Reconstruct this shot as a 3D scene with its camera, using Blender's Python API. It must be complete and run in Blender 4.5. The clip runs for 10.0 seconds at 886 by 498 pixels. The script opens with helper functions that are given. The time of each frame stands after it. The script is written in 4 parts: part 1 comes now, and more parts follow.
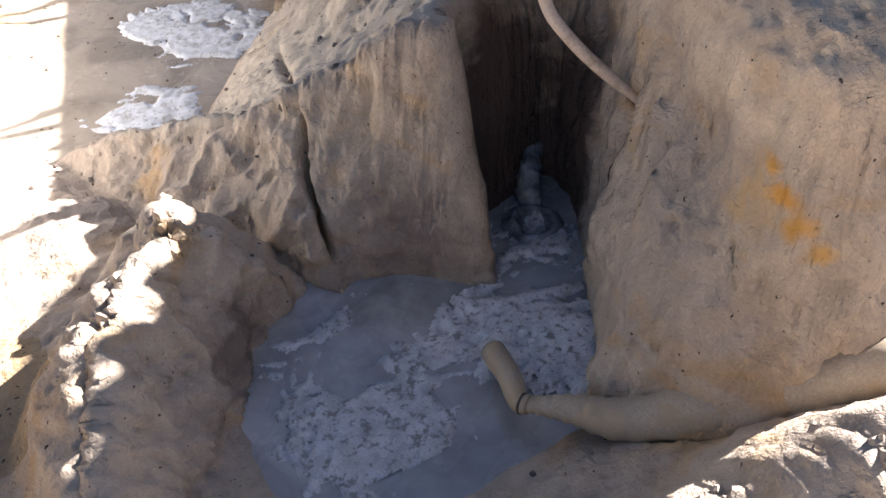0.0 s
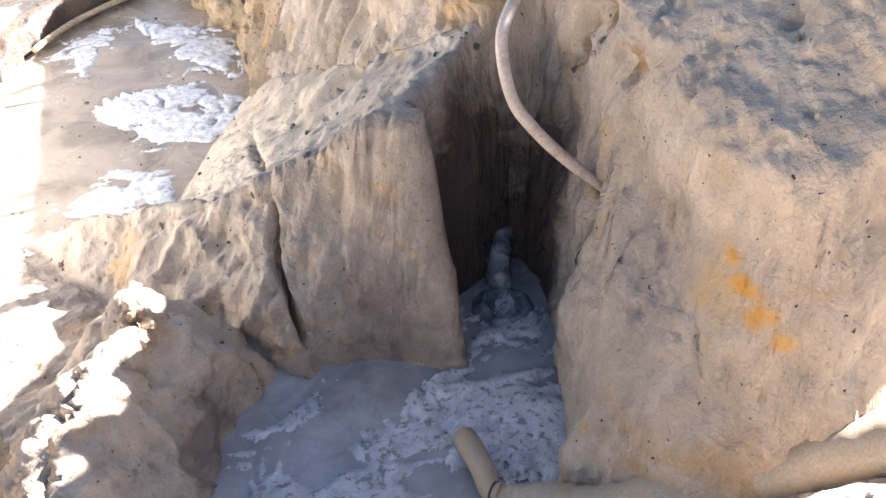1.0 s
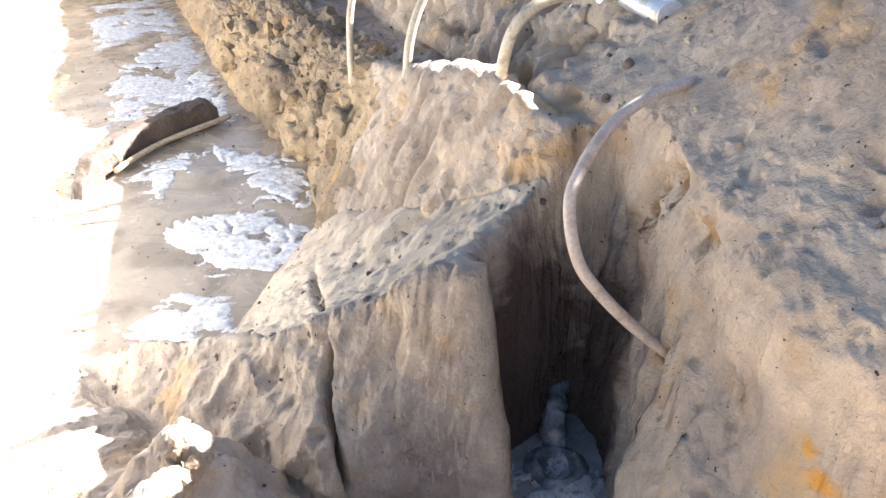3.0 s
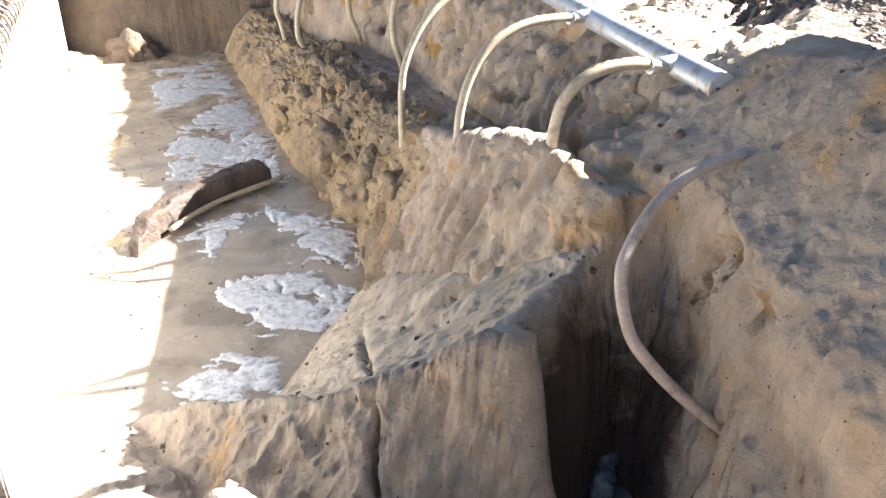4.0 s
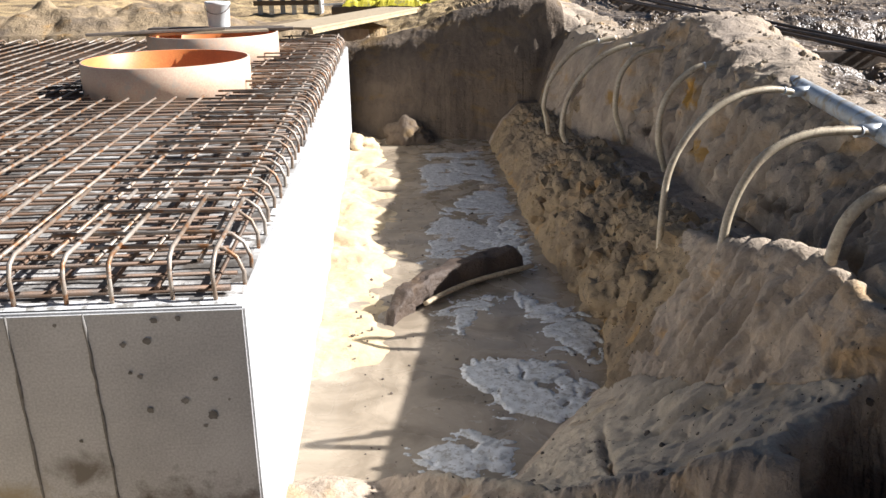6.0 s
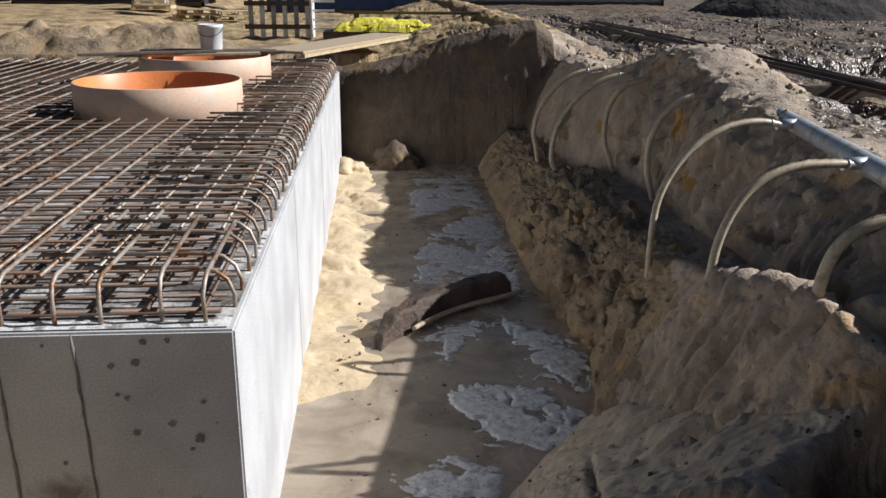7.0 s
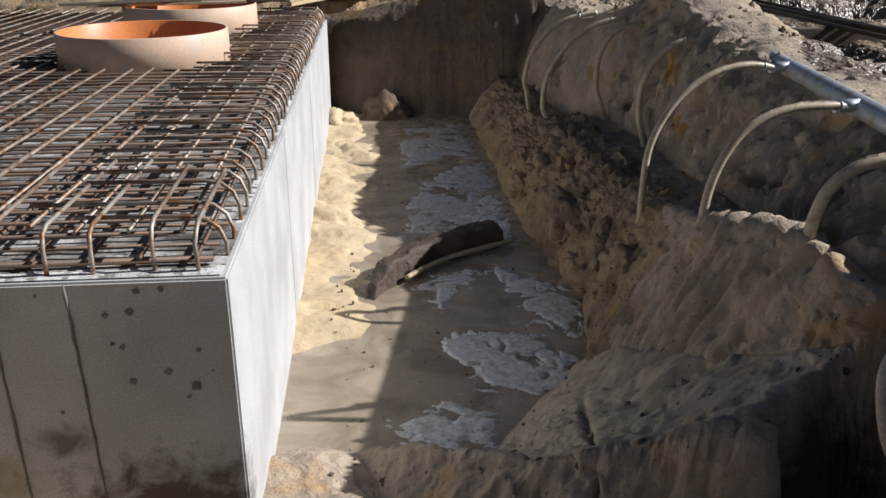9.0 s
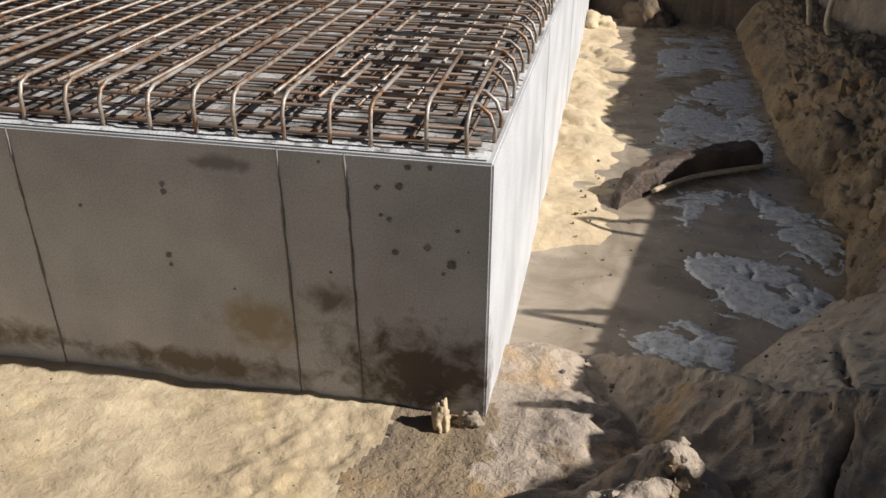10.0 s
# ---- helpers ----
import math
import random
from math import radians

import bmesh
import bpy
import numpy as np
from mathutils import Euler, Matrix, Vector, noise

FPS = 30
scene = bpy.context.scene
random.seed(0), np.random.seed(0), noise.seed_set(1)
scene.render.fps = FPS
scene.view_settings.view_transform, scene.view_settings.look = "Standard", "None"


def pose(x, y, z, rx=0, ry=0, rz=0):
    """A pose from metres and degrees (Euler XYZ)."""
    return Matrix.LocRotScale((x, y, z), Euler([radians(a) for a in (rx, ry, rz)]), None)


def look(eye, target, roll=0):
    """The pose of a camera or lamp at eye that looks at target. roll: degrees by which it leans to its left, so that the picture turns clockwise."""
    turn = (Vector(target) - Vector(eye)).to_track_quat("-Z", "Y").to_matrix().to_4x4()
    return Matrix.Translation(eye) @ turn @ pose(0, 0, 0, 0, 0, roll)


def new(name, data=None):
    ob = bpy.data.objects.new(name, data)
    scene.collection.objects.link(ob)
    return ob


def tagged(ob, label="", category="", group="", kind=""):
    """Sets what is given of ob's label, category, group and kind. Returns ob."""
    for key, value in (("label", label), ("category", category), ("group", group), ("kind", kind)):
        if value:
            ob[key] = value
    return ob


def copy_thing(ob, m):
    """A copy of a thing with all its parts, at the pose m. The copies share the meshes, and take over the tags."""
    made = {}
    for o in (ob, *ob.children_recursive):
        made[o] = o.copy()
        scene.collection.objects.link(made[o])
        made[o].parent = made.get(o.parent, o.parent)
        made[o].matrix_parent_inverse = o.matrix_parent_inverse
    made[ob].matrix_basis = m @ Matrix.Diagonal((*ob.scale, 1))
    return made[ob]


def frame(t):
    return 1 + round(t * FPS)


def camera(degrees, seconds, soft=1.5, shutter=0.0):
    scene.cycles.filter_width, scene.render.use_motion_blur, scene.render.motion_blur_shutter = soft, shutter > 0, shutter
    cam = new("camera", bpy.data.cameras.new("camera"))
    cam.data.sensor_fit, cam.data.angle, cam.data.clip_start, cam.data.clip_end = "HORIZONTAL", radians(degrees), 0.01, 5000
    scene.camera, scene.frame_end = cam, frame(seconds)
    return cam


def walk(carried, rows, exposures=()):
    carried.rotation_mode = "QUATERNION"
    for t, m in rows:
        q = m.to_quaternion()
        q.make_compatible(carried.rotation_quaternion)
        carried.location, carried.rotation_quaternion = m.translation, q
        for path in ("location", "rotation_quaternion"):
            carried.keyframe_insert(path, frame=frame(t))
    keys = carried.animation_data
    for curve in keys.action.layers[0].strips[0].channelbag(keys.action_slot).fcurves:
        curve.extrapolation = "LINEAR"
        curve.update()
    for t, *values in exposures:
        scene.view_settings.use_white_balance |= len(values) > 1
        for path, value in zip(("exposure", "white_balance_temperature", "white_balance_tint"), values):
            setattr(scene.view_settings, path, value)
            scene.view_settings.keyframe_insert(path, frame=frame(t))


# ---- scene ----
cam = camera(55.8, 10.0)
PATH = [
    (0, (0.579, -2.651, 2.14), (1.214, -1.341, 0.769), -2.6),
    (0.5, (0.59, -2.675, 2.176), (1.29, -1.306, 0.897), -2.9),
    (1, (0.599, -2.648, 2.19), (1.343, -1.269, 0.947), -1.3),
    (1.5, (0.636, -2.625, 2.194), (1.418, -1.212, 1.014), 0.4),
    (2, (0.651, -2.601, 2.205), (1.433, -1.155, 1.066), -0.1),
    (2.5, (0.638, -2.583, 2.219), (1.402, -1.086, 1.134), 0.6),
    (3, (0.625, -2.561, 2.245), (1.33, -0.979, 1.245), -0.0),
    (4.5, (0.603, -2.55, 2.283), (1.227, -0.846, 1.441), -0.8),
    (5, (0.6, -2.566, 2.286), (1.184, -0.831, 1.481), -1.6),
    (5.5, (0.547, -2.57, 2.299), (0.893, -0.74, 1.571), -1.1),
    (6, (0.506, -2.587, 2.305), (0.62, -0.707, 1.634), -0.7),
    (7.5, (0.486, -2.591, 2.31), (0.647, -0.692, 1.702), 0.9),
    (8, (0.486, -2.592, 2.297), (0.648, -0.711, 1.636), 0.5),
    (8.5, (0.49, -2.587, 2.293), (0.674, -0.714, 1.615), -0.2),
    (9, (0.484, -2.593, 2.287), (0.649, -0.735, 1.564), -0.0),
    (9.5, (0.45, -2.588, 2.271), (0.462, -0.758, 1.465), 0.0),
    (10, (0.358, -2.605, 2.237), (0.003, -0.864, 1.318), 0.2),
]
walk(cam, [(t, look(eye, target, roll)) for t, eye, target, roll in PATH],
     [(0.0, 2.75, 6050, 17), (0.5, 3.35, 6080, 16), (1.0, 3.58, 5980, 15), (2.0, 3.78, 5900, 13), (3.0, 3.62, 5950, 12), (4.5, 2.68, 6150, 12), (5.0, 2.52, 6200, 12), (5.5, 2.02, 6100, 12), (6.2, 0.95, 5950, 12), (7.3, 0.33, 5850, 12), (9.0, 0.28, 5930, 12), (10.0, 0.31, 6130, 12)])


# ---- light ----
SUN_AZ, SUN_EL = 2.0, 32.6
sun_to = Vector((math.cos(radians(SUN_EL)) * math.cos(radians(SUN_AZ)), math.cos(radians(SUN_EL)) * math.sin(radians(SUN_AZ)), math.sin(radians(SUN_EL))))
world = bpy.data.worlds.new("sky")
scene.world = world
world.use_nodes = True
wn = world.node_tree
sky = wn.nodes.new("ShaderNodeTexSky")
sky.sky_type, sky.sun_disc = "NISHITA", False
sky.sun_elevation, sky.sun_rotation = radians(SUN_EL), radians(90 - SUN_AZ)
wn.links.new(sky.outputs[0], wn.nodes["Background"].inputs[0])
wn.nodes["Background"].inputs[1].default_value = 0.021
lamp = bpy.data.lights.new("sun", "SUN")
lamp.energy, lamp.angle, lamp.color = 5.0, radians(0.55), (1.0, 0.95, 0.87)
new("sun", lamp).matrix_world = look(sun_to * 30, (0, 0, 0))


# ---- materials ----
def mat(name, rough=0.8, metal=0.0, spec=0.5):
    m = bpy.data.materials.new(name)
    m.use_nodes = True
    b = m.node_tree.nodes["Principled BSDF"]
    b.inputs["Roughness"].default_value = rough
    b.inputs["Metallic"].default_value = metal
    b.inputs["Specular IOR Level"].default_value = spec
    return m, m.node_tree, b


def add(tree, kind, **values):
    n = tree.nodes.new(kind)
    for k, v in values.items():
        n.inputs[k].default_value = v
    return n


def coords(tree, scale=(1, 1, 1)):
    g = tree.nodes.new("ShaderNodeNewGeometry")
    mp = tree.nodes.new("ShaderNodeMapping")
    mp.inputs["Scale"].default_value = scale
    tree.links.new(g.outputs["Position"], mp.inputs[0])
    return mp.outputs[0]


def noise_tex(tree, vec, scale, detail=4.0, rough=0.55, distort=0.0):
    n = add(tree, "ShaderNodeTexNoise", Scale=scale, Detail=detail, Roughness=rough, Distortion=distort)
    tree.links.new(vec, n.inputs["Vector"])
    return n.outputs["Fac"]


def ramp(tree, fac, stops):
    r = tree.nodes.new("ShaderNodeValToRGB")
    while len(r.color_ramp.elements) < len(stops):
        r.color_ramp.elements.new(0.5)
    for e, (p, c) in zip(r.color_ramp.elements, stops):
        e.position, e.color = p, (*c, 1) if len(c) == 3 else c
    tree.links.new(fac, r.inputs[0])
    return r.outputs[0]


def blend(tree, fac, a, b, mode="MIX"):
    m = tree.nodes.new("ShaderNodeMix")
    m.data_type, m.blend_type = "RGBA", mode
    for sock, v in ((m.inputs[0], fac), (m.inputs[6], a), (m.inputs[7], b)):
        if isinstance(v, (int, float)):
            sock.default_value = v
        elif isinstance(v, tuple):
            sock.default_value = (*v, 1)
        else:
            tree.links.new(v, sock)
    return m.outputs[2]


def bump(tree, b, fac, strength, dist):
    n = add(tree, "ShaderNodeBump", Strength=strength, Distance=dist)
    tree.links.new(fac, n.inputs["Height"])
    tree.links.new(n.outputs[0], b.inputs["Normal"])


def two(name, a, b_, scale, rough=0.7, metal=0.0, fine=60.0, bstr=0.3, bdist=0.004, stretch=(1, 1, 1), dirt=None, spec=0.5, detail=5.0):
    """A surface of two colours in clouds, with fine grain and, if given, blotches of dirt."""
    m, t, b = mat(name, rough, metal, spec)
    v = coords(t, stretch)
    col = ramp(t, noise_tex(t, v, scale, detail), [(0.35, a), (0.65, b_)])
    f = noise_tex(t, v, fine, 3)
    col = blend(t, 0.35, col, ramp(t, f, [(0.3, (0.25, 0.25, 0.25)), (0.7, (0.75, 0.75, 0.75))]), "OVERLAY")
    if dirt:
        col = blend(t, ramp(t, noise_tex(t, v, scale * 2.3, 6, 0.65), [(0.52, (0, 0, 0)), (0.62, (1, 1, 1))]), col, dirt)
    t.links.new(col, b.inputs["Base Color"])
    bump(t, b, f, bstr, bdist)
    return m


def sand_material(name, pale, grey, ochre, specks=0.715, marks=(), relief=0.03):
    m, t, b = mat(name, 0.92, 0.0, 0.2)
    v = coords(t)
    big = noise_tex(t, v, 1.7, 5, 0.6, 0.4)
    col = ramp(t, big, [(0.36, grey), (0.58, pale)])
    och = ramp(t, noise_tex(t, coords(t, (1, 1, 1.8)), 2.6, 4, 0.55, 0.6), [(0.56, (0, 0, 0)), (0.74, (1, 1, 1))])
    col = blend(t, och, col, ochre)
    streak = noise_tex(t, coords(t, (5, 5, 2.6)), 2.2, 5, 0.55, 0.9)
    col = blend(t, 0.3, col, ramp(t, streak, [(0.3, (0.28, 0.28, 0.29)), (0.7, (0.74, 0.73, 0.72))]), "OVERLAY")
    fine = noise_tex(t, v, 130, 3, 0.7)
    col = blend(t, 0.2, col, ramp(t, fine, [(0.25, (0.2, 0.2, 0.2)), (0.75, (0.8, 0.8, 0.8))]), "OVERLAY")
    sp = ramp(t, noise_tex(t, v, 55, 2, 0.5, 0.4), [(specks, (0, 0, 0)), (specks + 0.03, (1, 1, 1))])
    col = blend(t, sp, col, (0.055, 0.045, 0.035))
    for centre, radii, tint, *how in marks:
        col = blend(t, stain_or_shade(t, centre, radii, *how), col, tint)
    t.links.new(col, b.inputs["Base Color"])
    mix = t.nodes.new("ShaderNodeMath")
    mix.operation = "ADD"
    t.links.new(noise_tex(t, v, 13, 6, 0.55, 0.5), mix.inputs[0])
    half = t.nodes.new("ShaderNodeMath")
    half.operation, half.inputs[1].default_value = "MULTIPLY", 0.3
    t.links.new(streak, half.inputs[0])
    t.links.new(half.outputs[0], mix.inputs[1])
    sum2 = t.nodes.new("ShaderNodeMath")
    sum2.operation, sum2.inputs[1].default_value = "MULTIPLY_ADD", 0.4
    t.links.new(noise_tex(t, v, 48, 4, 0.65, 0.4), sum2.inputs[0])
    t.links.new(mix.outputs[0], sum2.inputs[2])
    bump(t, b, sum2.outputs[0], 0.8, relief)
    return m


def stain_or_shade(t, centre, radii, edge=0.35, ragged=1.6):
    """A blotch with a ragged edge about a place, for stains and for painted shade."""
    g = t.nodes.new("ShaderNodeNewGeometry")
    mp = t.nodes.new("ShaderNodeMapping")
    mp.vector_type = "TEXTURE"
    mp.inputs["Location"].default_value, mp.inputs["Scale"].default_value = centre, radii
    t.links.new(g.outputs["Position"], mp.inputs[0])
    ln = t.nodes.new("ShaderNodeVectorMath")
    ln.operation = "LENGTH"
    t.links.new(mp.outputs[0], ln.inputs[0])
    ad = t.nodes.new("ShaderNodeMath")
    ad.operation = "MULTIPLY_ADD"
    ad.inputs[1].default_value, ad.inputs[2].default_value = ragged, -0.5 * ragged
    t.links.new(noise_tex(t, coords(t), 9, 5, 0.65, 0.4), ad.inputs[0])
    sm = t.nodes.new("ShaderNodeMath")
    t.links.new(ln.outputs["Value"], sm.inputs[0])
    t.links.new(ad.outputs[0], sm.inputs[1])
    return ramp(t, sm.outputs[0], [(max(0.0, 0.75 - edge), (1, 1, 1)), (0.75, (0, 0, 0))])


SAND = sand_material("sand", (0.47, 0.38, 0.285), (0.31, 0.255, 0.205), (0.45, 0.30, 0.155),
                     marks=[((1.95, -1.62, 0.80), (0.11, 0.13, 0.24), (0.44, 0.31, 0.17)), ((1.91, -1.63, 0.94), (0.12, 0.05, 0.04), (0.50, 0.27, 0.07), 0.5, 1.2), ((1.92, -1.685, 0.885), (0.12, 0.075, 0.06), (0.51, 0.26, 0.06), 0.5, 1.2),
                             ((1.93, -1.745, 0.835), (0.12, 0.075, 0.07), (0.50, 0.27, 0.07), 0.5, 1.2), ((1.94, -1.80, 0.78), (0.12, 0.055, 0.07), (0.49, 0.30, 0.11), 0.5, 1.2),
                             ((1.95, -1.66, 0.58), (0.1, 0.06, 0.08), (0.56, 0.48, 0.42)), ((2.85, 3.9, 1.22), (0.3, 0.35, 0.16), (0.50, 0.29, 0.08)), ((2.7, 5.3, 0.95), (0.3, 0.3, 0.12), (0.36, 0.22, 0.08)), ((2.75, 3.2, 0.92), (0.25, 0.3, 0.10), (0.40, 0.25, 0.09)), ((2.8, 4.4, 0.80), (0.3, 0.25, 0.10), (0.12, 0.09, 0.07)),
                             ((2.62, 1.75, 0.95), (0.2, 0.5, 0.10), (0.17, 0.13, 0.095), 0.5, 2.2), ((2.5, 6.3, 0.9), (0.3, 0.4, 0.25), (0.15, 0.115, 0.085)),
                             # Brown patches in the wall's hollows, deepened to paint the shade inside them.
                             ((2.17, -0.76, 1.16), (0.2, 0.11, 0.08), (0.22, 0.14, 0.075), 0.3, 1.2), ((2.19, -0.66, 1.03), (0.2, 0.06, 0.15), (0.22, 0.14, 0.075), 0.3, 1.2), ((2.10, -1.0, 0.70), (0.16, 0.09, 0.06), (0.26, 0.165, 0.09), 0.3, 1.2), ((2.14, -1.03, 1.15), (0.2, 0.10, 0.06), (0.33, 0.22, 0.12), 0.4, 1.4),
                             # Niche and cliff face: wet sand, darkened further to paint the shade there.
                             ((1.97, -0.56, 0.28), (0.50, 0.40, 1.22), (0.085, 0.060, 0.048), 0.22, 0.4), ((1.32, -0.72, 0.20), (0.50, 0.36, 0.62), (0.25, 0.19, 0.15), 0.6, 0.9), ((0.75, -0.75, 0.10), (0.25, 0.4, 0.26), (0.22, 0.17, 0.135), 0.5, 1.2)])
WETSAND = sand_material("wet_sand", (0.115, 0.085, 0.065), (0.085, 0.066, 0.055), (0.13, 0.085, 0.05), 0.75)
WETSAND.node_tree.nodes["Principled BSDF"].inputs["Roughness"].default_value = 0.45
# Damp sand; its darker tone also paints shade on the far ridge.
DARKSAND = sand_material("damp_or_shaded_sand", (0.36, 0.27, 0.165), (0.20, 0.155, 0.11), (0.40, 0.245, 0.10), 0.66)
# Dry sand lightened so that strip and front look more strongly sunlit.
PALESAND = sand_material("sunlit_dry_sand", (0.60, 0.48, 0.31), (0.48, 0.375, 0.235), (0.60, 0.46, 0.26), 0.72, relief=0.012)
# Damp sand of the end wall, made darker to paint the wall's shade.
ENDSAND = sand_material("shaded_damp_sand", (0.18, 0.138, 0.10), (0.12, 0.095, 0.075), (0.21, 0.14, 0.065), 0.70)
# Paler copy for the slope's dry top: sky light is painted in.
SKYLITSAND = sand_material("skylit_crust_sand", (0.48, 0.405, 0.305), (0.36, 0.305, 0.24), (0.46, 0.35, 0.22), 0.69, relief=0.014)
YELLOWSOIL = sand_material("yellow_site_sand", (0.50, 0.37, 0.20), (0.17, 0.125, 0.08), (0.42, 0.29, 0.13), 0.66, relief=0.07)
CLOD = sand_material("clod_sand", (0.40, 0.33, 0.24), (0.26, 0.22, 0.17), (0.42, 0.28, 0.13))
DRYSOIL = two("churned_soil", (0.30, 0.225, 0.15), (0.12, 0.095, 0.075), 1.1, 0.38, fine=9, bstr=1.0, bdist=0.11, dirt=(0.06, 0.048, 0.04))


def water_material(name, a, b_, rough):
    m, t, b = mat(name, rough, 0.0, 0.5)
    v = coords(t)
    n = noise_tex(t, v, 2.4, 5, 0.6, 1.2)
    t.links.new(ramp(t, n, [(0.38, a), (0.62, b_)]), b.inputs["Base Color"])
    r = ramp(t, noise_tex(t, v, 3.1, 4, 0.6, 0.8), [(0.4, (rough, rough, rough)), (0.65, (rough + 0.4,) * 3)])
    t.links.new(r, b.inputs["Roughness"])
    bump(t, b, noise_tex(t, v, 14, 4, 0.6, 0.6), 0.25, 0.012)
    return m


MUD = water_material("muddy_water", (0.26, 0.21, 0.15), (0.42, 0.345, 0.255), 0.12)
POOL = water_material("grey_water", (0.25, 0.24, 0.23), (0.42, 0.41, 0.40), 0.10)
FOAM = two("foam", (0.80, 0.80, 0.79), (0.58, 0.57, 0.54), 16, 0.6, fine=170, bstr=0.45, bdist=0.004, dirt=(0.42, 0.39, 0.34))
SCUM = two("sump_scum", (0.62, 0.615, 0.61), (0.44, 0.435, 0.43), 16, 0.5, fine=150, bstr=0.5, bdist=0.004, dirt=(0.24, 0.225, 0.21))
FOAMWATER = two("foaming_water", (0.30, 0.315, 0.33), (0.11, 0.115, 0.12), 14, 0.2, fine=60, bstr=0.4, bdist=0.006)
CONCRETE = two("concrete", (0.50, 0.49, 0.46), (0.38, 0.37, 0.345), 2.2, 0.85, fine=120, bstr=0.15, bdist=0.002, spec=0.3)
BLOCKMAT = two("stained_concrete", (0.56, 0.555, 0.545), (0.43, 0.425, 0.42), 2.2, 0.85, fine=120, bstr=0.15, bdist=0.002, spec=0.3)
t_ = BLOCKMAT.node_tree
b_ = t_.nodes["Principled BSDF"]
c_ = b_.inputs["Base Color"].links[0].from_socket
for centre, radii, tint in (((-0.25, 0, 0.30), (0.62, 0.3, 0.34), (0.13, 0.108, 0.085)), ((-0.62, 0, 0.60), (0.15, 0.3, 0.10), (0.2, 0.18, 0.155)), ((-1.2, 0, 0.22), (0.9, 0.3, 0.10), (0.17, 0.145, 0.11)),
                            ((-2.4, 0, 0.25), (1.0, 0.3, 0.13), (0.2, 0.17, 0.13)), ((-1.0, 0, 1.12), (0.2, 0.2, 0.05), (0.25, 0.24, 0.23)), ((-0.9, 0, 0.45), (0.3, 0.3, 0.2), (0.36, 0.31, 0.22))):
    c_ = blend(t_, stain_or_shade(t_, centre, radii, 0.5), c_, tint)
t_.links.new(c_, b_.inputs["Base Color"])
LIME = two("pale_cement", (0.74, 0.73, 0.71), (0.55, 0.54, 0.52), 8, 0.9, fine=80, bstr=0.5, bdist=0.006, dirt=(0.26, 0.245, 0.22))
DARKSEAM = two("dark_seam_and_hole", (0.16, 0.15, 0.135), (0.24, 0.225, 0.205), 20, 0.9, fine=90)
CEMENT = two("cement_skin", (0.56, 0.54, 0.51), (0.075, 0.065, 0.055), 4.2, 0.9, fine=50, bstr=0.5, bdist=0.008, dirt=(0.10, 0.085, 0.07))
REBAR = two("rebar_steel", (0.46, 0.41, 0.35), (0.24, 0.165, 0.11), 6, 0.5, 0.35, fine=220, bstr=0.5, bdist=0.002, dirt=(0.25, 0.12, 0.05))
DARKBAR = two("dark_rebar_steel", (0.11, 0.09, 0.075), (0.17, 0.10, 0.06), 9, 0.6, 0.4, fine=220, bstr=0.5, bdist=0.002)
ORANGE = two("orange_plastic", (0.72, 0.25, 0.07), (0.62, 0.20, 0.06), 4, 0.45, fine=90, bstr=0.05, bdist=0.001)
# Rings' outer skin: orange paled to paint sun on it, with dirt blotches.
SALMON = two("sunlit_orange_plastic", (0.76, 0.55, 0.40), (0.68, 0.47, 0.33), 3, 0.55, fine=90, bstr=0.05, bdist=0.001, dirt=(0.62, 0.50, 0.40))
HOSE = two("cream_hose", (0.62, 0.53, 0.38), (0.48, 0.39, 0.27), 8, 0.35, fine=90, bstr=0.1, bdist=0.002, dirt=(0.40, 0.32, 0.22))
PINKHOSE = two("sandy_hose", (0.52, 0.43, 0.36), (0.42, 0.34, 0.28), 7, 0.5, fine=90, bstr=0.2, bdist=0.002, dirt=(0.36, 0.29, 0.22))
GALV = two("galvanised_steel", (0.62, 0.66, 0.70), (0.5, 0.53, 0.56), 6, 0.42, 0.5, fine=80, bstr=0.1, bdist=0.002, dirt=(0.45, 0.38, 0.28))
CANVAS = two("sandy_canvas", (0.42, 0.34, 0.24), (0.33, 0.265, 0.19), 3, 0.6, fine=160, bstr=0.3, bdist=0.002, dirt=(0.40, 0.30, 0.18))
WOOD = two("pale_plank_wood", (0.52, 0.42, 0.28), (0.40, 0.31, 0.20), 5, 0.8, fine=60, stretch=(1, 6, 6), dirt=(0.28, 0.23, 0.17))
DARKWOOD = two("dark_wet_wood", (0.09, 0.07, 0.055), (0.14, 0.11, 0.085), 5, 0.7, fine=60, stretch=(6, 1, 6))
WHITE = two("white_plastic", (0.78, 0.78, 0.77), (0.70, 0.70, 0.69), 4, 0.4, fine=50, bstr=0.05, bdist=0.001)
YELLOW = two("yellow_plastic", (0.80, 0.72, 0.06), (0.66, 0.58, 0.06), 5, 0.5, fine=60, dirt=(0.45, 0.40, 0.15))
BLUE = two("blue_paint", (0.02, 0.06, 0.22), (0.015, 0.035, 0.12), 1, 0.5, fine=30)
DARKBLUE = two("dark_sheet", (0.03, 0.035, 0.05), (0.02, 0.02, 0.03), 1, 0.6, fine=30)
GREYWALL = two("grey_panel", (0.34, 0.36, 0.38), (0.28, 0.30, 0.32), 0.8, 0.7, fine=20)
LIGHTWOOD = two("pallet_wood", (0.58, 0.46, 0.28), (0.48, 0.36, 0.2), 6, 0.8, fine=40)
DARKMET = two("dark_steel", (0.07, 0.06, 0.055), (0.12, 0.085, 0.06), 4, 0.55, 0.5, fine=60)


